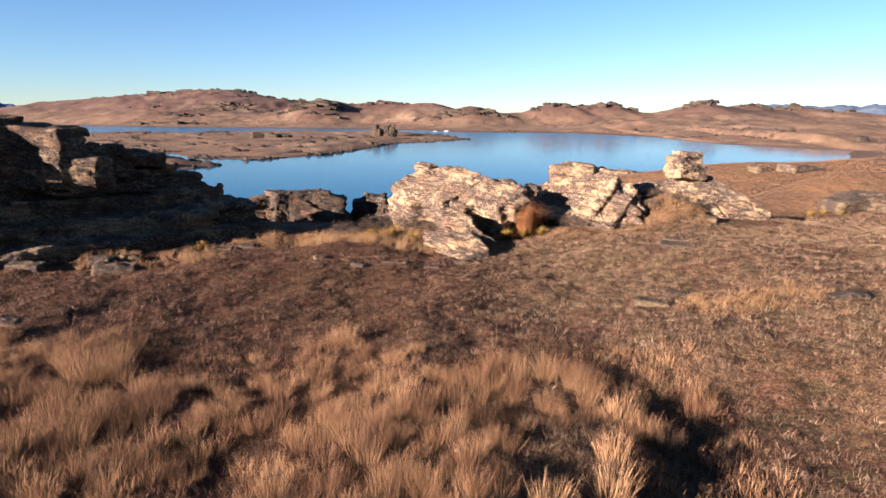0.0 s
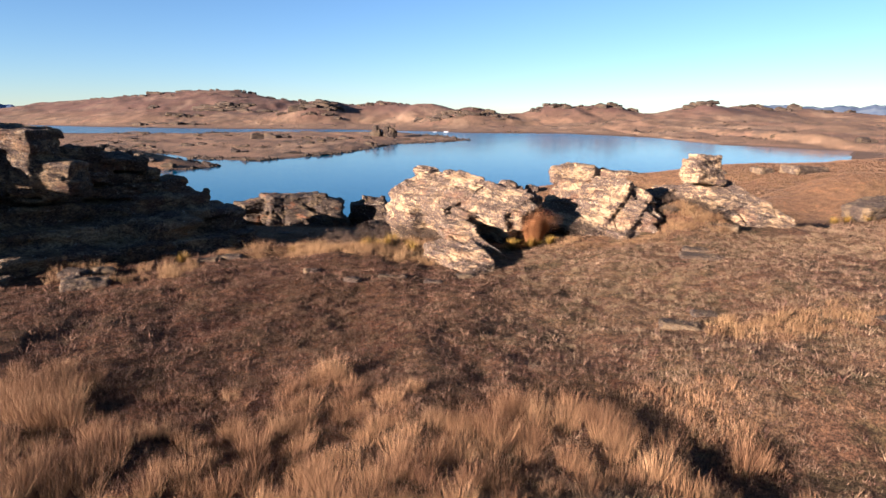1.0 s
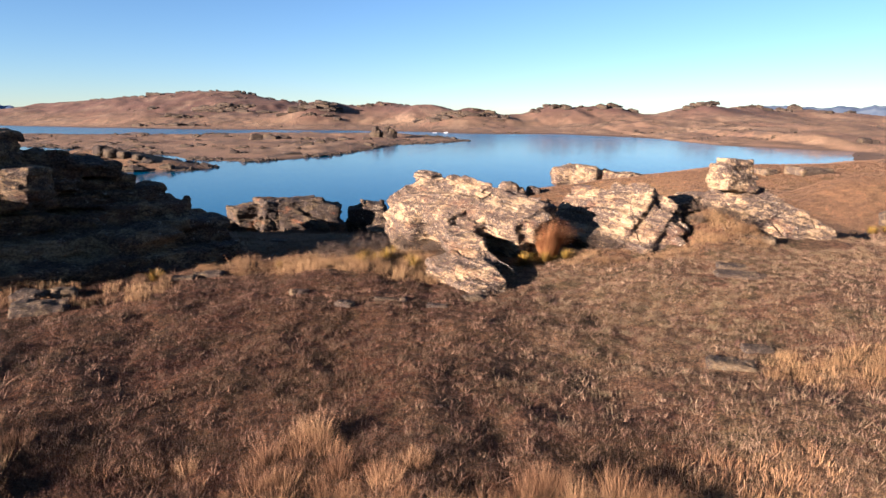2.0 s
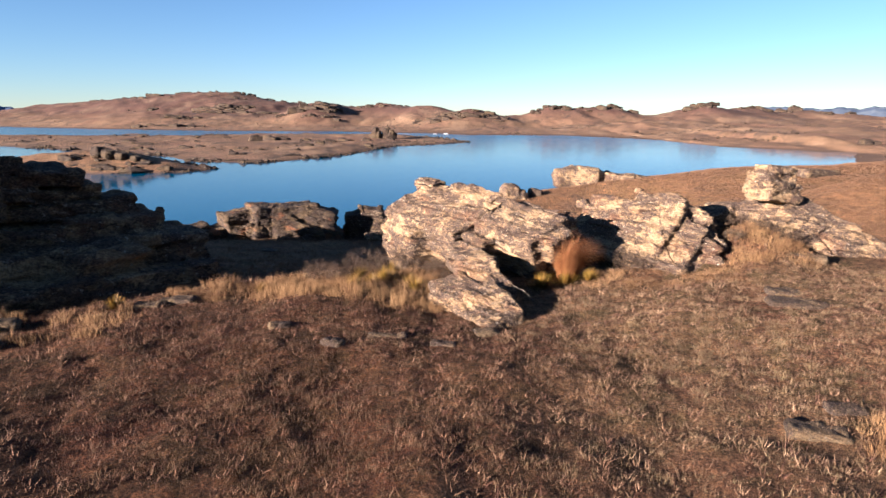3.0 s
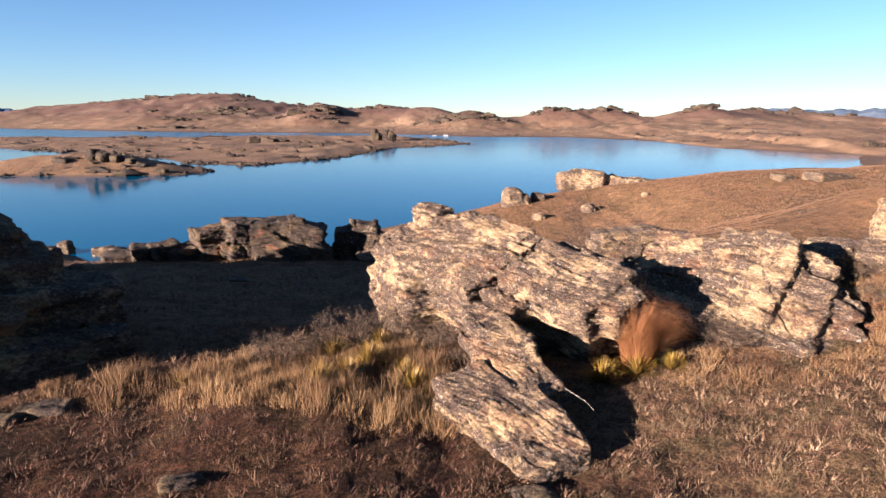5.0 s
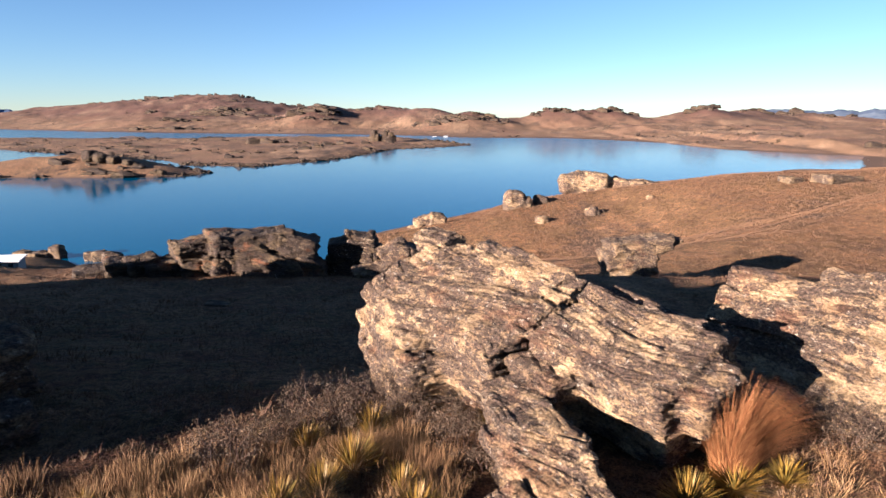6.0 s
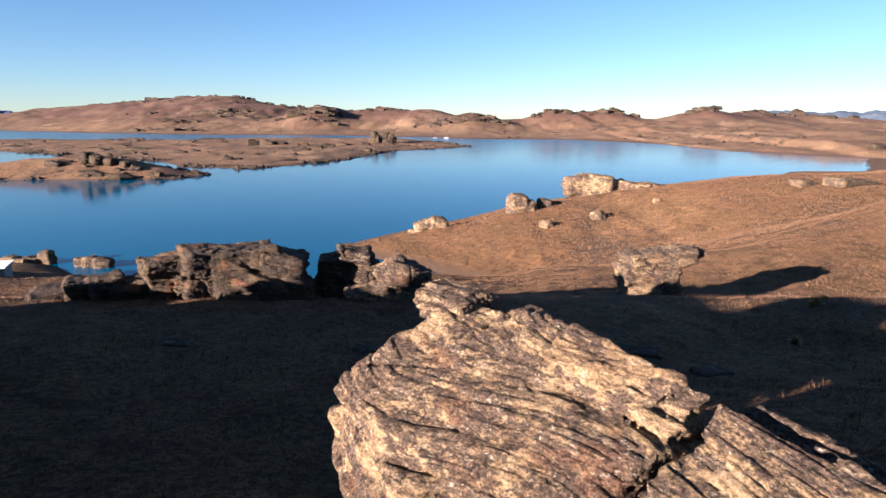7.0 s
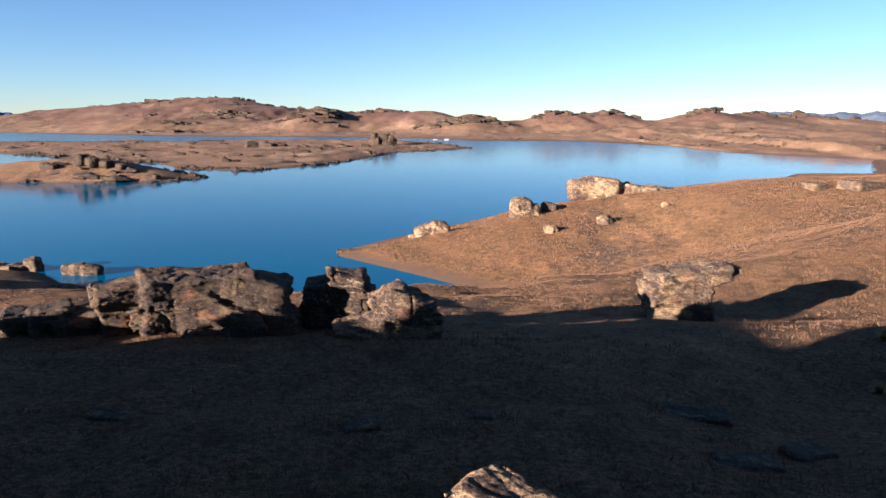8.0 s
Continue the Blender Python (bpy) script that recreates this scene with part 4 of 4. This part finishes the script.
shore_stones()


def distant_range(name, a0, a1, dist, top, seed, mat, label):
    az = np.radians(np.linspace(a0, a1, 160))
    d = np.linspace(0, 1, 14)
    A, Dd = np.meshgrid(az, d, indexing="ij")
    ridge = top * (0.90 + 0.10 * fbm(A * 60 + seed, A * 0 + seed, octaves=4)) * np.clip((np.degrees(A) - a0) / 3, 0, 1) ** 0.6 * np.clip((a1 - np.degrees(A)) / 4, 0, 1) ** 0.6
    h = ridge * np.sin(Dd * math.pi / 2) + 5 * fbm(A * 150, Dd * 6 + seed, octaves=3) * Dd
    R = dist + 500 * Dd
    v = np.stack([R * np.sin(A), R * np.cos(A), h - 5], -1).reshape(-1, 3)
    n, k = A.shape
    i, j = np.meshgrid(np.arange(n - 1), np.arange(k - 1), indexing="ij")
    f = np.stack([i * k + j, (i + 1) * k + j, (i + 1) * k + j + 1, i * k + j + 1], -1).reshape(-1, 4)
    tagged(new(name, mesh_from(name, v, f, mat)), label, "mountains", kind="structure")


distant_range("backdrop_mountains", 23.0, 48.0, 4200, 84, 3.0, HAZED_SNOW, "snow-streaked mountains on the horizon with haze painted in as blue")
distant_range("backdrop_hill", -46.0, -30.5, 4200, 110, 7.0, HAZE_BLUE_HILL, "distant hill on the horizon with haze painted in as dark blue")


# ---- grasses and plants ----
def blade_arrays(root, tip, bow, width, turn):
    """Tapered bent blades: roots and tips (n, 3), bow: how far the middle is lifted, turn: the way each faces."""
    n = len(root)
    side = np.stack([np.cos(turn), np.sin(turn), np.zeros(n)], -1) * (width / 2)[:, None]
    mid = root * 0.5 + tip * 0.5
    mid[:, 2] += bow
    v = np.stack([root - side, root + side, mid - side * 0.8, mid + side * 0.8, tip], 1).reshape(-1, 3)
    f = (np.array([(0, 1, 3), (0, 3, 2), (2, 3, 4)])[None] + (np.arange(n) * 5)[:, None, None]).reshape(-1, 3)
    return v, f


def tuft_field(r, x, y, tall, per, spread, width, lean=0.35, simple=False):
    """Blades for tufts at x, y (arrays); tall and per may be arrays."""
    n = len(x)
    per = np.broadcast_to(per, n).astype(int)
    idx = np.repeat(np.arange(n), per)
    m = len(idx)
    ang = r.uniform(0, 2 * math.pi, m)
    rad = np.sqrt(r.uniform(0, 1, m))
    sp = np.broadcast_to(spread, n)[idx]
    ht = np.broadcast_to(tall, n)[idx] * r.uniform(0.55, 1.1, m)
    rx, ry = x[idx] + np.cos(ang) * rad * sp, y[idx] + np.sin(ang) * rad * sp
    rz = height(rx, ry) - 0.02
    out = lean * ht * (0.35 + rad) * r.uniform(0.3, 1.2, m)
    wind = 0.05 * ht
    ang = ang + r.normal(0, 0.9, m)
    root = np.stack([rx, ry, rz], -1)
    tip = np.stack([rx + np.cos(ang) * out + wind, ry + np.sin(ang) * out + 0.3 * wind, rz + ht], -1)
    wide, turn = np.broadcast_to(width, n)[idx] * r.uniform(0.6, 1.3, m), r.uniform(0, math.pi, m)
    if simple:
        side = np.stack([np.cos(turn), np.sin(turn), np.zeros(m)], -1) * (wide / 2)[:, None]
        return np.stack([root - side, root + side, tip], 1).reshape(-1, 3), np.arange(3 * m).reshape(-1, 3), np.repeat(r.uniform(0, 1, n)[idx], 3)
    v, f = blade_arrays(root, tip, 0.10 * ht, wide, turn)
    return v, f, np.repeat(r.uniform(0, 1, n)[idx], 5)


def grass_stuff(name, fields, mat, label):
    vs, fs, hs, base = [], [], [], 0
    for v, f, h in fields:
        vs.append(v)
        fs.append(f + base)
        hs.append(h)
        base += len(v)
    me = mesh_from(name, np.vstack(vs), np.vstack(fs), mat)
    hue = me.attributes.new("tuft", "FLOAT", "POINT")
    hue.data.foreach_set("value", np.concatenate(hs).astype(np.float32))
    ob = new(name, me)
    return tagged(ob, label, "grass", kind="stuff")


ROCK_FEET = ((0.2, 26.6, 2.2, 4.0, 27), (0.5, 21.3, 0.85, 1.9, 12), (5.4, 24.4, 2.4, 1.1, -24), (10.1, 25, 1.1, 3.1, 39), (-15, 25.8, 6.0, 5.6, 47))


def off_rock(x, y):
    ok = np.ones(len(x), bool)
    for cx, cy, hx, hy, a in ROCK_FEET:
        c, s = math.cos(radians(a)), math.sin(radians(a))
        u, v = (x - cx) * c + (y - cy) * s, -(x - cx) * s + (y - cy) * c
        ok &= (np.abs(u / hx) ** 3 + np.abs(v / hy) ** 3) > 1
    return ok


def build_grass():
    r = np.random.default_rng(11)
    # tall tussocks in the foreground
    n = 2000
    x, y = r.uniform(-11, 5.5, n), r.uniform(1.5, 12.4, n)
    edge = 11.4 - 0.12 * x + 0.8 * vnoise(x * 0.6, y * 0.6)
    keep = (y < edge) & (vnoise(x * 0.75 + 9, y * 0.75) > -0.30) & (x < 2.6 + 0.7 * vnoise(x * 0.7, y * 0.7 + 5) + 0.25 * (y - 8)) & ~((x < -4.6) & (x > -6.2) & (y < 5.6))
    x, y = x[keep], y[keep]
    tall = np.clip(0.29 + 0.12 * vnoise(x * 0.9, y * 0.9) + r.normal(0, 0.08, len(x)), 0.12, 0.55)
    a = tuft_field(r, x, y, tall, 90 + 560 * tall, 0.11 + 0.14 * tall, 0.0042, 0.52, True)
    n = 5200
    x, y = r.uniform(-11.5, 5.2, n), r.uniform(1.5, 12.2, n)
    low = tuft_field(r, x, y, r.uniform(0.05, 0.15, n), 40, 0.16, 0.0055, 0.8, True)
    x, y = np.array((2.95, 3.2, 2.7, 4.1, 1.9, 2.2, 2.0, 1.2)), np.array((8.7, 8.5, 9.0, 9.6, 10.6, 7.6, 6.8, 6.4))
    a2 = tuft_field(r, x, y, 0.42, 320, 0.20, 0.005, 0.42)
    x, y = r.uniform(2.4, 4.6, 260), r.uniform(5.0, 11.5, 260)
    a3 = tuft_field(r, x, y, r.uniform(0.10, 0.22, 260), 45, 0.13, 0.006, 0.5)
    grass_stuff("tussock_grass", [a, a2, a3], TUSSOCK, "tall golden brown tussock grass in the foreground")
    # pale tufts in the turf
    n = 15000
    x, y = r.uniform(-17, 19, n), r.uniform(4, 25, n)
    den = vnoise(x * 0.35 + 4, y * 0.35) + 0.6 * vnoise(x * 1.1, y * 1.1) + 0.2 * step(0, 9, x) - 0.3 * step(-1, -6, x) - 1.6 * step(2, 3.5, x) * step(11.5, 9.5, y)
    keep = (den > r.uniform(-0.9, 0.5, n)) & off_rock(x, y)
    x, y, den = x[keep], y[keep], np.clip(den[keep], -0.3, 1)
    b = tuft_field(r, x, y, 0.050 + 0.045 * den + r.uniform(0, 0.045, len(x)), 30 + 10 * den, 0.10, 0.007, 0.7, True)
    n = 700
    x, y = r.normal(6.9, 0.8, n), r.normal(14.1, 0.4, n)
    c = tuft_field(r, x[:90], y[:90], r.uniform(0.10, 0.24, 90), 60, 0.13, 0.005, 0.5)
    grass_stuff("pale_grass", [b], PALE_GRASS, "pale dry grass tufts scattered over the turf")
    # short turf
    n = 72000
    x, y = r.uniform(-19, 21, n), 3 + 24 * r.uniform(0, 1, n) ** 0.85
    keep = off_rock(x, y) & (np.abs(x) < 0.78 * y + 2)
    d = tuft_field(r, x[keep], y[keep], 0.035 + 0.13 * r.uniform(0, 1, keep.sum()) ** 2.6, 8, 0.05, 0.013, 1.0, True)
    grass_stuff("turf", [d, low], TURF, "short brown and olive turf with dark mossy patches")
    # golden bank beside the low outcrop
    n = 950
    x, y = r.uniform(-7.5, -0.4, n), r.uniform(20.3, 25.5, n)
    keep = (y > 20.2 + 0.22 * (-x)) & (y < 25.8 + 0.45 * x) & off_rock(x, y) | (np.hypot(x + 0.75, (y - 20.8) * 0.6) < 0.42)
    x, y = x[keep], y[keep]
    e = tuft_field(r, x, y, 0.10 + 0.30 * r.uniform(0, 1, len(x)) ** 1.8, 80, 0.17, 0.0055, 0.45)
    x, y = r.uniform(3.4, 7.6, 60), r.uniform(21.7, 23.1, 60)
    keep = off_rock(x, y)
    f = tuft_field(r, x[keep], y[keep], r.uniform(0.06, 0.2, keep.sum()), 60, 0.18, 0.006, 0.8)
    x, y = r.uniform(7.2, 9.6, 120), r.uniform(22.6, 25.6, 120)
    keep = off_rock(x, y)
    g = tuft_field(r, x[keep], y[keep], r.uniform(0.12, 0.26, keep.sum()), 60, 0.2, 0.007, 0.6)
    x, y = r.uniform(-11, -7.0, 60), r.uniform(18.3, 20.6, 60)
    keep = off_rock(x, y)
    h = tuft_field(r, x[keep], y[keep], r.uniform(0.15, 0.32, keep.sum()), 70, 0.17, 0.0065, 0.45)
    grass_stuff("golden_grass", [c, e, f, g, h], GOLD_GRASS, "golden dry grass banked against the rocks")
    # sparse grass over the hollow and the slopes behind
    n = 30000
    y = 25 + 95 * r.uniform(0, 1, n) ** 0.9
    x = r.uniform(-1, 1, n) * (y * 0.72) + 6
    keep = off_rock(x, y) & (vnoise(x * 0.12, y * 0.12) + 0.5 * vnoise(x * 0.5, y * 0.5) > r.uniform(-0.9, 0.3, n))
    x, y = x[keep], y[keep]
    far = y / 60
    k = tuft_field(r, x, y, 0.12 + 0.14 * r.uniform(0, 1, len(x)), 9, 0.30, 0.006 + 0.03 * far, 0.8, True)
    n = 24000
    y = r.uniform(118, 215, n)
    x = r.uniform(-25, 150, n)
    keep = height(x, y) > 0.8
    x, y = x[keep], y[keep]
    l = tuft_field(r, x, y, 0.22 + 0.2 * r.uniform(0, 1, len(x)), 5, 0.6, 0.16, 0.7, True)
    grass_stuff("slope_grass", [k, l], SLOPE_GRASS, "sparse dry grass over the slopes above the lake")


build_grass()


def burst(r, n, length, up, width, bow, droop=0.0, sway=0.0):
    """Blades that spring from one crown, out to all sides."""
    ang = r.uniform(0, 2 * math.pi, n)
    tilt = r.uniform(up, 1.0, n) ** 0.8
    ln = length * r.uniform(0.75, 1.1, n)
    flat = np.sqrt(np.maximum(1 - tilt * tilt, 0))
    root = np.stack([np.cos(ang), np.sin(ang), np.zeros(n)], -1) * (r.uniform(0.0, 0.12, n) * length * 0.8)[:, None]
    tip = root + np.stack([np.cos(ang) * flat, np.sin(ang) * flat, tilt], -1) * ln[:, None]
    tip[:, 2] -= droop * flat * ln
    tip[:, 0] += sway * ln
    return blade_arrays(root, tip, bow * ln, width * r.uniform(0.7, 1.2, n), ang + math.pi / 2)


def plant_part(name, arrays, mat, parent):
    ob = new(name, mesh_from(name, arrays[0], arrays[1], mat))
    ob.parent = parent
    return ob


def fountain(r, n, length, width, sway):
    """Long blades that rise close together and arch over at the tips."""
    ang = r.uniform(0, 2 * math.pi, n)
    rad = np.sqrt(r.uniform(0, 1, n))
    ln = length * r.uniform(0.5, 1.15, n) * (1 - 0.25 * rad)
    out = (0.06 + 0.60 * rad) * ln * r.uniform(0.5, 1.15, n)
    foot = np.stack([np.cos(ang), np.sin(ang)], -1) * (0.2 * length * rad)[:, None]
    rows = []
    for t in (0.0, 0.3, 0.6, 0.85, 1.0):
        flat = foot + np.stack([np.cos(ang), np.sin(ang)], -1) * (out * t ** 1.7)[:, None]
        flat[:, 0] += sway * ln * t ** 2
        z = ln * (t - (0.05 + 0.24 * rad) * t ** 3)
        side = np.stack([-np.sin(ang), np.cos(ang), 0 * ang], -1) * (0.5 * width * (1 - 0.85 * t))
        c = np.concatenate([flat, z[:, None]], 1)
        rows += [c - side, c + side]
    v = np.stack(rows, 1).reshape(-1, 3)
    f = np.array([(2 * k, 2 * k + 1, 2 * k + 3, 2 * k + 2) for k in range(4)])
    return v, (f[None] + (np.arange(n) * 10)[:, None, None]).reshape(-1, 4)


def red_tussock(x, y, z, size):
    r = np.random.default_rng(21)
    root = new("red_tussock")
    root.location = (x, y, z)
    plant_part("blade_fountain", fountain(r, 4200, size, 0.0055, 0.10), RED_TUSSOCK, root)
    plant_part("dead_skirt", fountain(r, 900, size * 0.5, 0.010, 0.0), TUSSOCK, root)
    tagged(root, "large arching copper-red tussock beside the rock", "tussock")


red_tussock(3.0, 22.95, gz(3.0, 22.95) - 0.04, 1.35)

SPANIARDS = ((1.25, 21.2, 0.34), (2.2, 22.3, 0.46), (2.9, 22.6, 0.46), (3.5, 22.6, 0.36), (-1.8, 24.6, 0.52), (-1.9, 23.4, 0.54), (-2.2, 22.7, 0.46),
             (-1.2, 22.7, 0.42), (-1.0, 22.2, 0.44), (-2.6, 22.2, 0.46), (-2.7, 24.2, 0.44), (0.0, 24.45, 0.32), (-5.0, 22.4, 0.30), (-7.95, 20.7, 0.40),
             (19.1, 53.1, 0.6), (19.9, 53.8, 0.5), (18.6, 52.6, 0.4), (14.6, 46.8, 0.42), (15.8, 27.4, 0.42), (17.0, 27.2, 0.40), (16.4, 27.5, 0.36), (20.2, 26.8, 0.4))


def build_spaniards():
    r = np.random.default_rng(31)
    model = new("spaniard_plant")
    plant_part("leaf_rosette", burst(r, 340, 1.0, 0.06, 0.030, 0.03), SPANIARD, model)
    plant_part("dead_skirt", burst(r, 70, 0.7, -0.05, 0.05, 0.02, 0.1), DRY_SKIRT, model)
    tagged(model, "spiky golden green spaniard plant among dry grass", "plant", "spaniard plants")
    for i, (x, y, s) in enumerate(SPANIARDS):
        m = pose(x, y, gz(x, y) - 0.02, 0, 0, 77 * i) @ Matrix.Scale(s, 4)
        if i == 0:
            model.matrix_world = m
        else:
            ob = copy_thing(model, m)
            ob.matrix_basis = m


build_spaniards()


def shrub(x, y, size, seed, label, leafy=1.0):
    """A twiggy bush: forking bare stems with small leaves along them."""
    r = np.random.default_rng(seed)
    root = new("twiggy_shrub")
    root.location = (x, y, gz(x, y) - 0.03)
    starts, ends, wide = [], [], []
    leaves = []

    def grow(p, d, ln, w, depth):
        q = p + d * ln
        starts.append(p)
        ends.append(q)
        wide.append(w)
        if depth <= 1:
            for t in np.linspace(0.2, 1, 5):
                leaves.append(p + (q - p) * t + r.normal(0, 0.012, 3))
        if depth == 0:
            return
        for k in range(3 if depth > 1 else 4):
            e = d + r.normal(0, 0.55, 3)
            e[2] = abs(e[2]) * 0.8 + 0.05
            e = e / np.linalg.norm(e)
            grow(p + (q - p) * r.uniform(0.55, 1.0), e, ln * r.uniform(0.6, 0.85), w * 0.62, depth - 1)

    for k in range(9):
        a = r.uniform(0, 2 * math.pi)
        d = np.array((math.cos(a) * r.uniform(0.2, 1.0), math.sin(a) * r.uniform(0.2, 1.0), r.uniform(0.5, 1.0)))
        grow(np.array((math.cos(a), math.sin(a), 0)) * 0.08 * size, d / np.linalg.norm(d), size * r.uniform(0.26, 0.40), 0.014, 3)
    s, e = np.array(starts), np.array(ends)
    plant_part("branchwork", blade_arrays(s, e, np.zeros(len(s)), np.array(wide), r.uniform(0, math.pi, len(s))), TWIG, root)
    p = np.repeat(np.array(leaves), max(1, int(leafy)), 0)
    p = p + r.normal(0, 0.02, p.shape)
    d = r.normal(0, 1, p.shape)
    d = d / np.linalg.norm(d, axis=1, keepdims=True) * 0.024
    plant_part("foliage", blade_arrays(p, p + d, np.zeros(len(p)), np.full(len(p), 0.015), r.uniform(0, math.pi, len(p))), SHRUB_LEAF, root)
    tagged(root, label, "shrub", "shrubs beside the rocks")


for i, (x, y, s) in enumerate(((-3.6, 23.5, 1.05), (-2.7, 25.0, 1.15), (-2.1, 25.2, 1.2), (-1.3, 24.7, 0.95), (-0.6, 24.3, 0.8), (-1.75, 25.7, 1.1), (-3.2, 24.4, 0.75), (2.6, 26.2, 1.0), (3.2, 25.5, 0.9), (4.7, 23.3, 0.75), (-0.35, 23.7, 0.7), (-0.1, 23.2, 0.55), (-2.3, 24.7, 1.0), (8.3, 24.7, 0.8), (8.9, 24.2, 0.7), (7.9, 24.1, 0.6), (9.4, 23.9, 0.5), (2.9, 25.6, 1.0))):
    shrub(x, y, s, 50 + i, "grey twiggy shrub growing against the schist outcrop")


def flat_stone(x, y, w, d, h, seed, turn):
    rock("flat_stone", [((x, y, gz(x, y) - 0.25 * h), (w, d, h), (0, 3, turn), min(h, 0.08))], 0.035 if w < 0.5 else 0.05, 0.22, seed, SCHIST_LOW, "flat grey stone half sunk in the turf", melt=0.05, group="stones in the turf")


for i, (x, y, w, d, h, a) in enumerate(((-3.7, 19.1, 0.26, 0.18, 0.10, 20), (-2.4, 18.0, 0.24, 0.16, 0.11, -30), (-1.4, 18.5, 0.40, 0.14, 0.09, 5), (-0.3, 18.2, 0.28, 0.14, 0.08, -10), (0.6, 19.0, 0.30, 0.2, 0.09, 15),
        (-6.8, 21.4, 0.42, 0.25, 0.16, 10), (-7.3, 21.0, 0.35, 0.2, 0.12, 0), (7.5, 19.9, 0.65, 0.3, 0.10, -15), (7.9, 20.9, 0.6, 0.25, 0.12, -10), (9.5, 23.2, 0.5, 0.25, 0.12, -25), (4.95, 14.6, 0.42, 0.25, 0.10, -20),
        (5.7, 15.2, 0.3, 0.2, 0.08, 0), (8.9, 13.7, 0.5, 0.2, 0.08, 10), (-9.3, 13.0, 0.4, 0.25, 0.10, 0), (-9.5, 18.2, 0.6, 0.4, 0.25, 20), (-10.3, 19.0, 0.35, 0.3, 0.28, 0), (-9.7, 19.4, 0.3, 0.25, 0.30, 30), (-12.1, 18.2, 0.5, 0.3, 0.2, 0), (-9.6, 40, 0.5, 0.3, 0.15, 0), (-3.2, 39.4, 0.5, 0.3, 0.15, 30), (6.0, 42.6, 1.2, 0.5, 0.16, -10), (7.9, 39.7, 0.6, 0.4, 0.2, 20), (5.7, 38.4, 0.7, 0.4, 0.18, 0), (-0.2, 40.6, 0.3, 0.2, 0.15, 0))):
    flat_stone(x, y, w, d, h, 60 + i, a)


def dead_branch(name, points, width, label):
    bm = bmesh.new()
    ring = []
    for i, p in enumerate(points):
        w = width * (1 - 0.6 * i / (len(points) - 1))
        ring.append([bm.verts.new((p[0] + w * math.cos(a), p[1] + 0.3 * w, p[2] + w * math.sin(a))) for a in (0, 1.57, 3.14, 4.71)])
    for a, b in zip(ring, ring[1:]):
        for k in range(4):
            bm.faces.new((a[k], a[(k + 1) % 4], b[(k + 1) % 4], b[k]))
    bm.faces.new(ring[0][::-1])
    bm.faces.new(ring[-1])
    me = bpy.data.meshes.new(name)
    bm.to_mesh(me)
    bm.free()
    me.materials.append(DEAD_WOOD)
    tagged(new(name, me), label, "branch")


dead_branch("dead_branch", ((1.35, 21.1, 26.0), (1.6, 20.85, 25.92), (1.85, 20.5, 25.72)), 0.0045, "bleached dead branch lying in the shade by the rock")
dead_branch("dead_branch", ((-9.6, 49.6, 20.6), (-9.55, 49.6, 21.2), (-9.8, 49.6, 21.7)), 0.035, "bleached dead stem standing before the crag")
dead_branch("dead_branch", ((-9.55, 49.55, 20.6), (-9.4, 49.55, 21.0), (-9.3, 49.6, 21.4)), 0.03, "bleached dead stem standing before the crag")


# ---- huts by the lake ----
def hut(x, y, z, w, d, h, turn, label):
    root = new("lake_hut")
    root.matrix_world = pose(x, y, z, 0, 0, turn)
    bm = bmesh.new()
    bmesh.ops.create_cube(bm, size=1, matrix=Matrix.Translation((0, 0, h / 2 - 0.3)) @ Matrix.Diagonal((w, d, h + 0.6, 1)))
    part("walls", bm, HUT_WALL, root)
    bm = bmesh.new()
    vs = [bm.verts.new(c) for c in ((-w * 0.58, -d * 0.62, h), (w * 0.58, -d * 0.62, h), (w * 0.58, d * 0.62, h + 0.5), (-w * 0.58, d * 0.62, h + 0.5))]
    low = [bm.verts.new(v.co - Vector((0, 0, 0.18))) for v in vs]
    bm.faces.new(vs)
    bm.faces.new(low[::-1])
    for k in range(4):
        bm.faces.new((vs[k], low[k], low[(k + 1) % 4], vs[(k + 1) % 4]))
    part("roof", bm, WHITE_ROOF, root, "white sloping roof")
    for k, dx in enumerate((-0.25, 0.2)):
        bm = bmesh.new()
        bmesh.ops.create_cube(bm, size=1, matrix=Matrix.Translation((dx * w, -d / 2 - 0.02, h * 0.55)) @ Matrix.Diagonal((w * 0.2, 0.06, h * 0.35, 1)))
        part("window", bm, DARK_GLASS, root)
    tagged(root, label, "hut")


hut(-80.5, 131.5, gz(-80.5, 131.5), 4.2, 3.2, 2.0, 12, "small white-roofed hut on the near lake shore")
hut(5, 1012, gz(5, 1012), 6, 4, 2.4, -10, "small pale hut on the far lake shore")
hut(-12, 1020, gz(-12, 1020), 5, 4, 2.2, 15, "small pale hut on the far lake shore")
